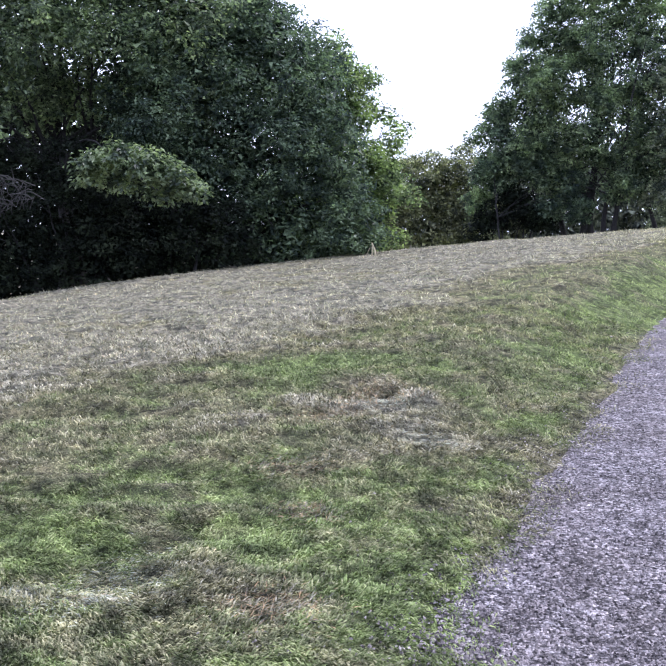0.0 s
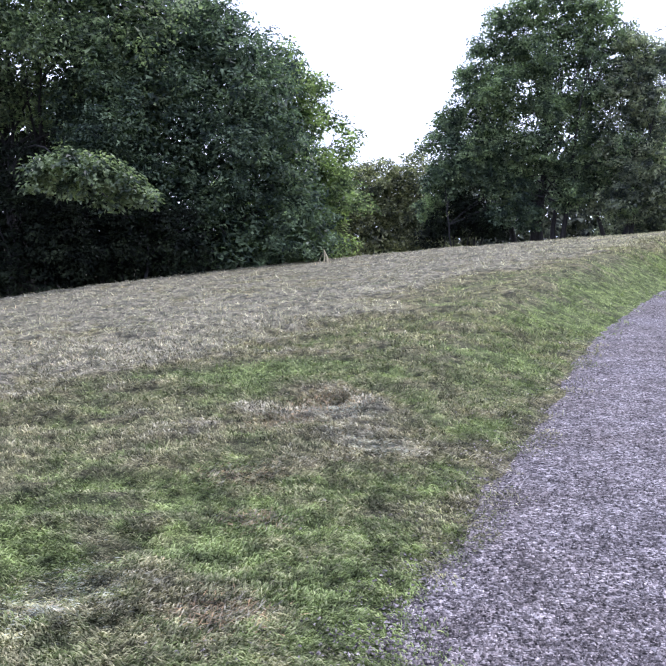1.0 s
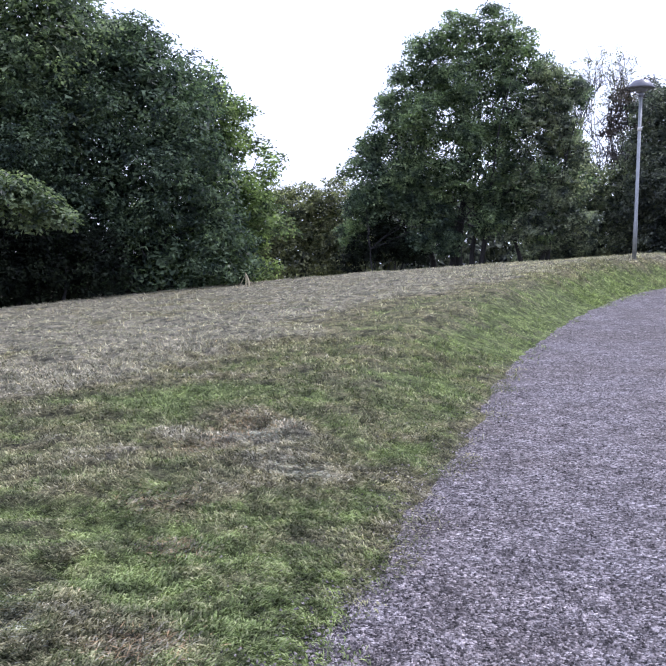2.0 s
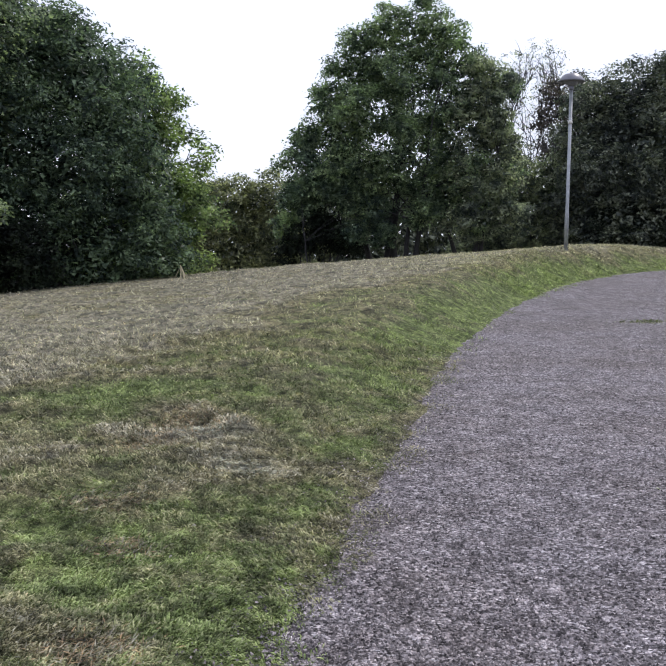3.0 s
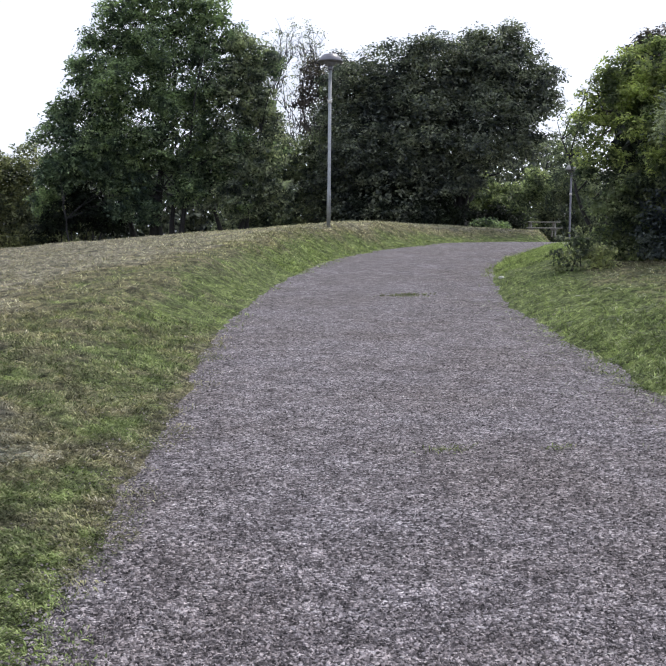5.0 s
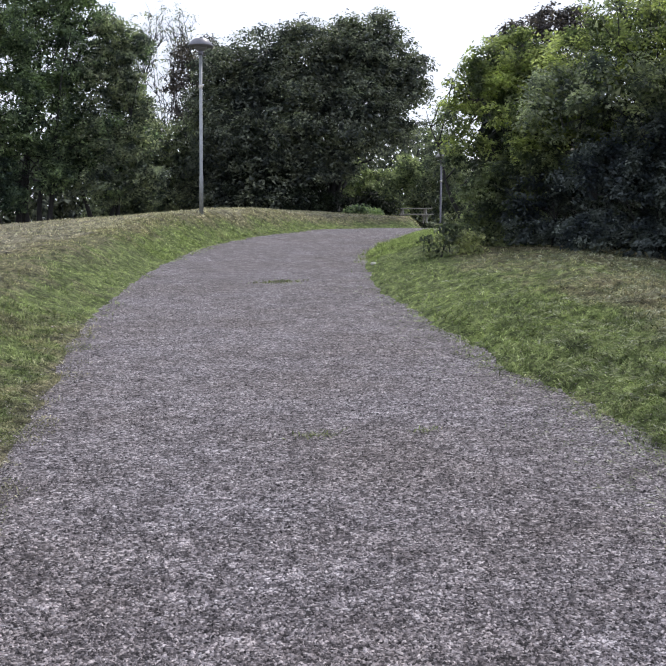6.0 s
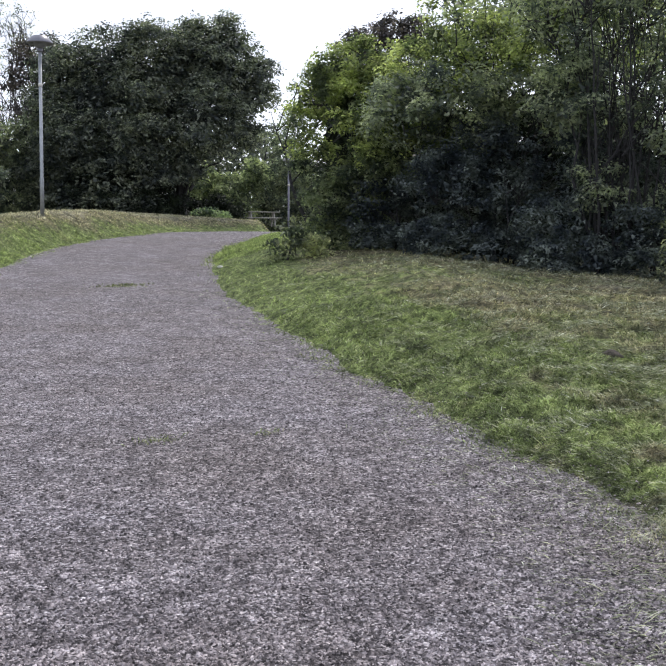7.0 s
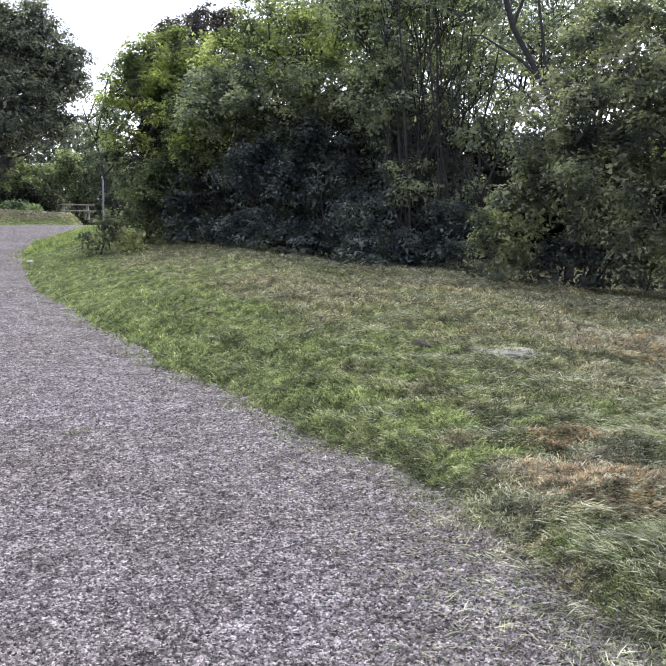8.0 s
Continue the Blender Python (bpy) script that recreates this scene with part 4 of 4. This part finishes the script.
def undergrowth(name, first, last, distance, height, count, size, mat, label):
    """Dense strip of leaves, an added backdrop that fills the wood behind the trunks."""
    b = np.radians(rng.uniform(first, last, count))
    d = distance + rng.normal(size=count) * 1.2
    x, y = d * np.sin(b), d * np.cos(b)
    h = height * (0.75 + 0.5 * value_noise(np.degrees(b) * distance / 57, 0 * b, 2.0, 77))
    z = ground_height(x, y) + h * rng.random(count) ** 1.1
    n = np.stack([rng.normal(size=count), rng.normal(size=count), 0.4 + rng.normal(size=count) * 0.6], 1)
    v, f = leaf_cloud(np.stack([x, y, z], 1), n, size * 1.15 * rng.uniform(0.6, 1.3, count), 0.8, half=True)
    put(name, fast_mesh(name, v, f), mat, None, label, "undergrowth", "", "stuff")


# The L_SHADE strips stand in for darkness behind the trees and the thicket.
undergrowth("undergrowth", -32, -7, 41, 8.0, 27000, 0.34, L_SHADE, "near-black leaves standing in for shade behind the trees")
undergrowth("undergrowth", -8, 2.5, 41, 3.0, 7000, 0.24, L_SHADE, "near-black leaves standing in for shade behind the trees")
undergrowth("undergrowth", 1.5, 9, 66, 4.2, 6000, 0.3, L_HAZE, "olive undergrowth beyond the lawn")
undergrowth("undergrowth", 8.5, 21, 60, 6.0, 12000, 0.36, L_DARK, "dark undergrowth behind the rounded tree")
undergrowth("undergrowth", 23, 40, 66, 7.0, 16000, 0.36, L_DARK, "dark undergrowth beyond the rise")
undergrowth("undergrowth", 39, 80, 28, 3.6, 20000, 0.36, L_SHADE, "near-black leaves standing in for shade behind the thicket")

# ---------------------------------------------------------------- street lamps
def lathe(profile, sides=24):
    bm = bmesh.new()
    rows = []
    for r, z in profile:
        rows.append([bm.verts.new((r * math.cos(2 * math.pi * k / sides), r * math.sin(2 * math.pi * k / sides), z)) for k in range(sides)])
    for a, b in zip(rows, rows[1:]):
        for k in range(sides):
            bm.faces.new((a[k], a[(k + 1) % sides], b[(k + 1) % sides], b[k]))
    bm.faces.new(rows[0][::-1])
    bm.faces.new(rows[-1])
    for f in bm.faces:
        f.smooth = True
    return bm


def street_lamp(bearing, distance, label, height=4.75, hood=None, steel=None, wide=1.0):
    x, y, z = spot(bearing, distance)
    lamp = new("street_lamp")
    lamp.location = (x, y, z - 0.05)
    tagged(lamp, label, "lamp post", "park lamps")
    post = part("post", lathe([(0.064, 0), (0.064, 1.1), (0.058, 1.16), (0.052, 1.2), (0.05, height - 0.42)], 16), steel or M_STEEL, lamp)
    part("collar", lathe([(0.07, height - 0.50), (0.08, height - 0.46), (0.08, height - 0.40), (0.06, height - 0.36)], 16), M_HOOD, post)
    part("clamp", lathe([(0.052, height * 0.72), (0.066, height * 0.72 + 0.01), (0.066, height * 0.72 + 0.09), (0.052, height * 0.72 + 0.1)], 14), M_WHITE, post, "pale clamp on the post")
    part("diffuser", lathe([(0.09, height - 0.38), (0.17, height - 0.33), (0.21, height - 0.24), (0.2, height - 0.2)], 20), steel or M_GLOBE, lamp, "frosted lamp bowl")
    part("hood", lathe([(0.39 * wide, height - 0.245), (0.402 * wide, height - 0.235), (0.395 * wide, height - 0.21), (0.26 * wide, height - 0.05), (0.2 * wide, height - 0.015), (0.1, height), (0.0001, height + 0.004)], 28), hood or M_HOOD, lamp, "painted metal hood")
    return lamp


street_lamp(23.4, 32.5, "park lamp with dark hood on a grey steel post", 5.4)
# Pale hood and dark post: sunlight and shade put into their paint.
street_lamp(36.68, 53.5, "distant park lamp among bushes, hood coloured as sunlit, post as shaded", 5.4, M_SUNLIT, M_HOOD, 0.78)


# ---------------------------------------------------------------- small things on the ground
def pebble(name, x, y, size, mat, label, squash=0.6, category="stone"):
    bm = bmesh.new()
    bmesh.ops.create_icosphere(bm, subdivisions=3, radius=1)
    for v in bm.verts:
        k = 1 + 0.3 * noise.noise(v.co * 1.5 + Vector((x, y, 0))) + 0.22 * noise.noise(v.co * 4.5 + Vector((y, x, 3)))
        v.co = Vector((v.co.x * size * k, v.co.y * size * 0.7 * k, v.co.z * size * squash * k))
    for f in bm.faces:
        f.smooth = True
    me = bpy.data.meshes.new(name)
    bm.to_mesh(me)
    bm.free()
    ob = put(name, me, mat, None, label, category)
    ob.location = (x, y, float(ground_height(np.array([x]), np.array([y]))[0]) + size * squash * (0.45 if size < 0.12 else 0.0))
    ob.rotation_euler = (0, 0, x * 3)
    return ob


M_TUFT = plain_material("dark_tuft_brown", (0.075, 0.064, 0.05), 0.95, 0, 60, 0.5, 1.0, 0.03)
pebble("stone", 2.2, 2.70, 0.024, M_WHITE, "pale chip of stone lying on the gravel", 0.3)
pebble("flat_stone", 7.73, 4.46, 0.4, M_CHALK, "pale flat stone sunk in the grass", 0.05)
# A brown mound added in place of a dark tuft of hay.
pebble("tuft_mound", 7.66, 5.32, 0.12, M_TUFT, "small dark mound standing in for a tuft of hay", 0.7, "mound")
pebble("stone", 12.52, 19.25, 0.075, M_WHITE, "small white stone at the path's grassy edge", 0.42)



def stake(x, y):
    z = float(ground_height(np.array([x]), np.array([y]))[0])
    root = new("dry_plant")
    root.location = (x, y, z)
    tagged(root, "pale dried stalks standing at the lawn's brow", "dry plant")
    for dx, top, r in ((0.10, 0.40, 0.035), (-0.02, 0.44, 0.022), (-0.22, 0.34, 0.009), (0.2, 0.3, 0.009)):
        v, f = tube([(dx, 0, -0.03), (dx * 0.6, 0.01, top * 0.5), (dx * 0.1 - 0.03, 0, top)], [r, r * 0.9, r * 0.5], 6)
        put("stalk", fast_mesh("stalk", v, f, True), M_STRAW, root)


stake(1.18, 31.0)


def box(bm, x0, x1, y0, y1, z0, z1, bevel=0.01):
    geo = bmesh.ops.create_cube(bm, size=1)
    for v in geo["verts"]:
        v.co = Vector(((x0 + x1) / 2 + v.co.x * (x1 - x0), (y0 + y1) / 2 + v.co.y * (y1 - y0), (z0 + z1) / 2 + v.co.z * (z1 - z0)))
    bmesh.ops.bevel(bm, geom=list({e for v in geo["verts"] for e in v.link_edges}), offset=bevel, segments=1, affect="EDGES")
    return bm


def picnic_table(bearing, distance, turn, lift):
    x, y, z = spot(bearing, distance)
    root = new("picnic_table")
    root.location, root.rotation_euler = (x, y, z + lift), (0, 0, radians(turn))
    tagged(root, "pale weathered wooden picnic table with attached benches", "table")
    for k in range(4):
        part("table_board", box(bmesh.new(), -0.9, 0.9, -0.34 + k * 0.175, -0.18 + k * 0.175, 0.72, 0.76), M_WOOD, root)
    for side in (-1, 1):
        part("bench_board", box(bmesh.new(), -0.9, 0.9, side * 0.72 - 0.13, side * 0.72 + 0.13, 0.42, 0.46), M_WOOD, root)
        part("cross_beam", box(bmesh.new(), side * 0.6 - 0.03, side * 0.6 + 0.03, -0.8, 0.8, 0.33, 0.42), M_WOOD, root)
        for tilt in (-1, 1):
            v, f = tube([(side * 0.6, tilt * 0.5, 0), (side * 0.6, tilt * 0.22, 0.72)], [0.045, 0.045], 4)
            put("leg", fast_mesh("leg", v, f), M_WOOD, root)


picnic_table(35.2, 53, -25, 0.25)

# ---------------------------------------------------------------- grass blades
def blades(x, y, length, width, dry, lean_low=0.75, lean_high=1.5, arch=0.14, short=False):
    n = len(x)
    z = ground_height(x, y) + 0.004
    turn = rng.uniform(0, 2 * np.pi, n) * 0.75 + 0.6 * value_noise(x, y, 0.5, 91) * 6
    lean = rng.uniform(lean_low, lean_high, n)
    d = np.stack([np.cos(turn) * np.sin(lean), np.sin(turn) * np.sin(lean), np.cos(lean)], 1)
    s = np.stack([-np.sin(turn), np.cos(turn), rng.normal(size=n) * 0.3], 1)
    base = np.stack([x, y, z], 1)
    mid = base + d * (length * 0.55)[:, None] + np.array([0, 0, 1]) * (length * arch)[:, None]
    tip = base + d * length[:, None]
    w = (width * 0.5)[:, None] * s
    if short:
        return np.stack([base - w, base + w, tip], 1).reshape(-1, 3), np.arange(3 * n).reshape(-1, 3), np.repeat(dry, 3)
    v = np.stack([base, mid - w, mid + w, tip], 1).reshape(-1, 3)
    k = np.arange(n)[:, None] * 4
    f = np.concatenate([k + np.array([[0, 2, 1]]), k + np.array([[1, 2, 3]])], 1).reshape(-1, 3)
    return v, f, np.repeat(dry, 4)


def lawn_points(n, near, far, power, first=-22, last=73):
    """Plan points over the seen sector of the lawn, closer together near by."""
    b = np.radians(rng.uniform(first, last, n) + rng.normal(size=n) * 3)
    u = rng.random(n)
    d = (near ** -power + u * (far ** -power - near ** -power)) ** (-1 / power)
    return d * np.sin(b), d * np.cos(b), d


BROWNED = [(-0.19, 3.63, 0.17), (-0.23, 5.72, 0.2), (-0.13, 4.83, 0.12), (0.3, 7.9, 0.3), (0.03, 7.17, 0.2), (4.60, 1.89, 0.3), (4.74, 2.23, 0.22), (8.73, 3.72, 0.4), (5.43, 2.64, 0.2)]   # places of withered grass: x, y, radius
WORN = [(-0.8, 3.85, 0.26), (-1.02, 3.66, 0.2), (0.42, 7.5, 0.25), (0.62, 6.4, 0.2)]   # places worn bare: x, y, radius


def grow(name, n, near, far, power, label, mat, lean=(0.75, 1.5), grain=0.09, first=-22, last=73):
    x, y, d = lawn_points(n, near, far, power, first, last)
    off, side = beside_path(x, y)
    thin = 0.5 * fractal(x, y, 0.45, 101) + 0.5 * value_noise(x, y, grain, 107)
    dry = dryness(x, y)
    bare = ((x - 7.73) * 0.52 + (y - 4.46) * 0.85) ** 2 / 0.05 + ((x - 7.73) * 0.85 - (y - 4.46) * 0.52) ** 2 / 0.11 < 1
    for px, py, r in WORN:
        bare |= (x - px) ** 2 + (y - py) ** 2 * 0.7 < r ** 2 * (0.5 + 0.8 * value_noise(x, y, 0.12, 119))
    ragged = (value_noise(x, y, 0.3, 103) - 0.5) * 0.35 + (value_noise(x, y, 0.8, 105) - 0.5) * 0.3
    keep = (~bare | (rng.random(n) < 0.45)) & (off + ragged > rng.random(n) ** 2.5 * -0.4 + 0.12) & (rng.random(n) < np.clip(4.0 * thin - 0.95 - 0.2 * (dry > 0.8), 0.36, 1))
    x, y, d, dry, side, thin = x[keep], y[keep], d[keep], dry[keep], side[keep], thin[keep]
    size = np.maximum(1, d / 7)
    edge = (1 - ease(beside_path(x, y)[0], 0.7, 1.6)) * (side > 0) * ease(d, 5.5, 7.5) - 1.5 * (side > 0) * (d < 5.5)
    length = rng.uniform(0.024, 0.056, len(x)) * np.minimum(size, 3.0) ** 0.45 * (0.5 + 1.1 * thin) * (0.74 + 0.26 * ease(d, 4, 9)) * (1 + 0.25 * edge)
    width = rng.uniform(0.005, 0.0095, len(x)) * size ** 0.62 * (0.78 + 0.22 * ease(d, 4, 9))
    v, f, a = blades(x, y, length, width, dry, *lean, short=near > 9)
    put(name, fast_mesh(name, v, f, False, {"dry": a}), mat, None, label, "grass", "", "stuff")


grow("grass", 700000, 2.9, 14, 0.75, "short mown grass, green with brown dry patches", M_GRASS)
grow("far_grass", 170000, 11, 48, 0.7, "short dry grass on the rising lawn", M_FAR, (0.7, 1.45, 0.12), 0.25)
grow("bank_grass", 125000, 24, 48, 0.3, "short green grass on the bank beside the path", M_FAR, (0.6, 1.4, 0.12), 0.3, 18, 39)

# cut stalks lying about the lawn beyond the path and along its edge
n = 420000
x, y, d = lawn_points(n, 3.0, 19, 0.7, 20, 74)
off, side = beside_path(x, y)
heap = value_noise(x, y, 0.35, 113)
keep = (side > 0) & (off > -0.9) & (rng.random(n) < np.where(off < 0, np.exp(-np.maximum(-off, 0) * 3.0) * 0.22, np.clip(0.45 + 0.45 * ease(off, 0.3, 1.4), 0, 1) * np.clip(2.6 * heap - 0.6, 0, 1)))
x, y, d, off = x[keep], y[keep], d[keep], off[keep]
tone = rng.uniform(0.28, 0.62, len(x))
v, f, a = blades(x, y, rng.uniform(0.035, 0.12, len(x)) * np.maximum(1, d / 9) ** 0.5, rng.uniform(0.0025, 0.005, len(x)) * np.maximum(1, d / 6) ** 0.8, tone, 1.2, 1.52, 0.04)
v[:, 2] += np.repeat(rng.uniform(0.0, 0.03, len(x)) * (off > 0) + 0.05 * np.clip(heap[keep] - 0.5, 0, 1) * (off > 0.4), 4)
put("cut_hay", fast_mesh("cut_hay", v, f, False, {"dry": a}), M_HAY, None, "loose pale stalks of cut grass beside the path", "hay", "", "stuff")


def weed(x, y, radius, count):
    px, py = x + rng.normal(size=count) * radius, y + rng.normal(size=count) * radius * 0.6
    v, f, a = blades(px, py, rng.uniform(0.03, 0.07, count), rng.uniform(0.004, 0.008, count) * max(1, math.hypot(x, y) / 8), rng.uniform(0.0, 0.3, count), 0.6, 1.4)
    put("weed_tuft", fast_mesh("weed_tuft", v, f, False, {"dry": a}), M_GRASS, None, "small green tuft growing through the gravel", "weed", "", "stuff")


def litter(x, y, radius, count, low, high, length, label, mat=M_HAY, flat=1.3, lift=0.0):
    """Dead stalks lying flat over a worn place or round a mound."""
    px, py = x + rng.normal(size=count) * radius * 0.6, y + rng.normal(size=count) * radius * 0.7
    v, f, a = blades(px, py, rng.uniform(0.4, 1.0, count) * length, rng.uniform(0.003, 0.006, count), rng.uniform(low, high, count), flat, 1.55, 0.02)
    v[:, 2] += lift
    put("dead_litter", fast_mesh("dead_litter", v, f, False, {"dry": a}), mat, None, label, "litter", "", "stuff")


for x, y, r in WORN:
    litter(x, y, r, int(9000 * r), 0.55, 0.95, 0.06, "pale dead grass lying flat on a worn patch")
for x, y, r in BROWNED:
    litter(x, y, r, int((13000 if x > 3 else 8000) * r), 0.9 if x > 3 else 0.74, 1.25 if x > 3 else 1.08, 0.06, "brown withered grass lying flat in the lawn", M_GRASS, 1.0, 0.03 if x > 3 else 0.004)
litter(7.66, 5.36, 0.2, 700, 0.1, 0.6, 0.13, "dull cut grass heaped round a dark mound")
litter(7.73, 4.46, 0.45, 900, 0.5, 0.8, 0.12, "pale cut stalks scattered over a flat stone")

weed(3.37, 5.81, 0.09, 110)
weed(9.05, 17.2, 0.28, 320)
weed(4.1, 5.6, 0.06, 40)
litter(1.83, 19.6, 0.16, 420, 0.0, 0.25, 0.1, "dark tuft standing in straw-dry grass")

# ---------------------------------------------------------------- loose gravel
n = 185000
x, y, d = lawn_points(n, 2.9, 36, 0.8)
off, side = beside_path(x, y)
keep = (off < 0.05) | (rng.random(n) < np.exp(-np.maximum(off, 0) / 0.2) * 0.5)
x, y, d = x[keep], y[keep], d[keep]
r = rng.uniform(0.0032, 0.0078, len(x)) * np.maximum(1, d / 6) ** 0.75
z = ground_height(x, y) + 0.008 + 0.012 * (fractal(x, y, 0.6, 61) - 0.5)
# a chip: four feet and a peak
chip = np.array([(-1, -0.7, -0.2), (1, -0.7, -0.2), (1, 0.7, -0.2), (-1, 0.7, -0.2), (0, 0, 0.75)], float)
turn = rng.uniform(0, 2 * np.pi, len(x))
shape = chip[None] * rng.uniform(0.7, 1.3, (len(x), 1, 3)) + rng.normal(size=(len(x), 5, 3)) * 0.25
shape[:, :, 2] *= np.clip(7 / d, 0.22, 1)[:, None]
c, s = np.cos(turn)[:, None], np.sin(turn)[:, None]
vx, vy = shape[:, :, 0] * c - shape[:, :, 1] * s, shape[:, :, 0] * s + shape[:, :, 1] * c
v = np.stack([x[:, None] + vx * r[:, None], y[:, None] + vy * r[:, None], z[:, None] + shape[:, :, 2] * r[:, None]], 2).reshape(-1, 3)
tri = np.array([(0, 1, 4), (1, 2, 4), (2, 3, 4), (3, 0, 4)])
f = (np.arange(len(x))[:, None, None] * 5 + tri[None]).reshape(-1, 3)
put("gravel", fast_mesh("gravel", v, f), M_STONES, None, "loose grey and pinkish gravel on the path", "gravel", "", "stuff")
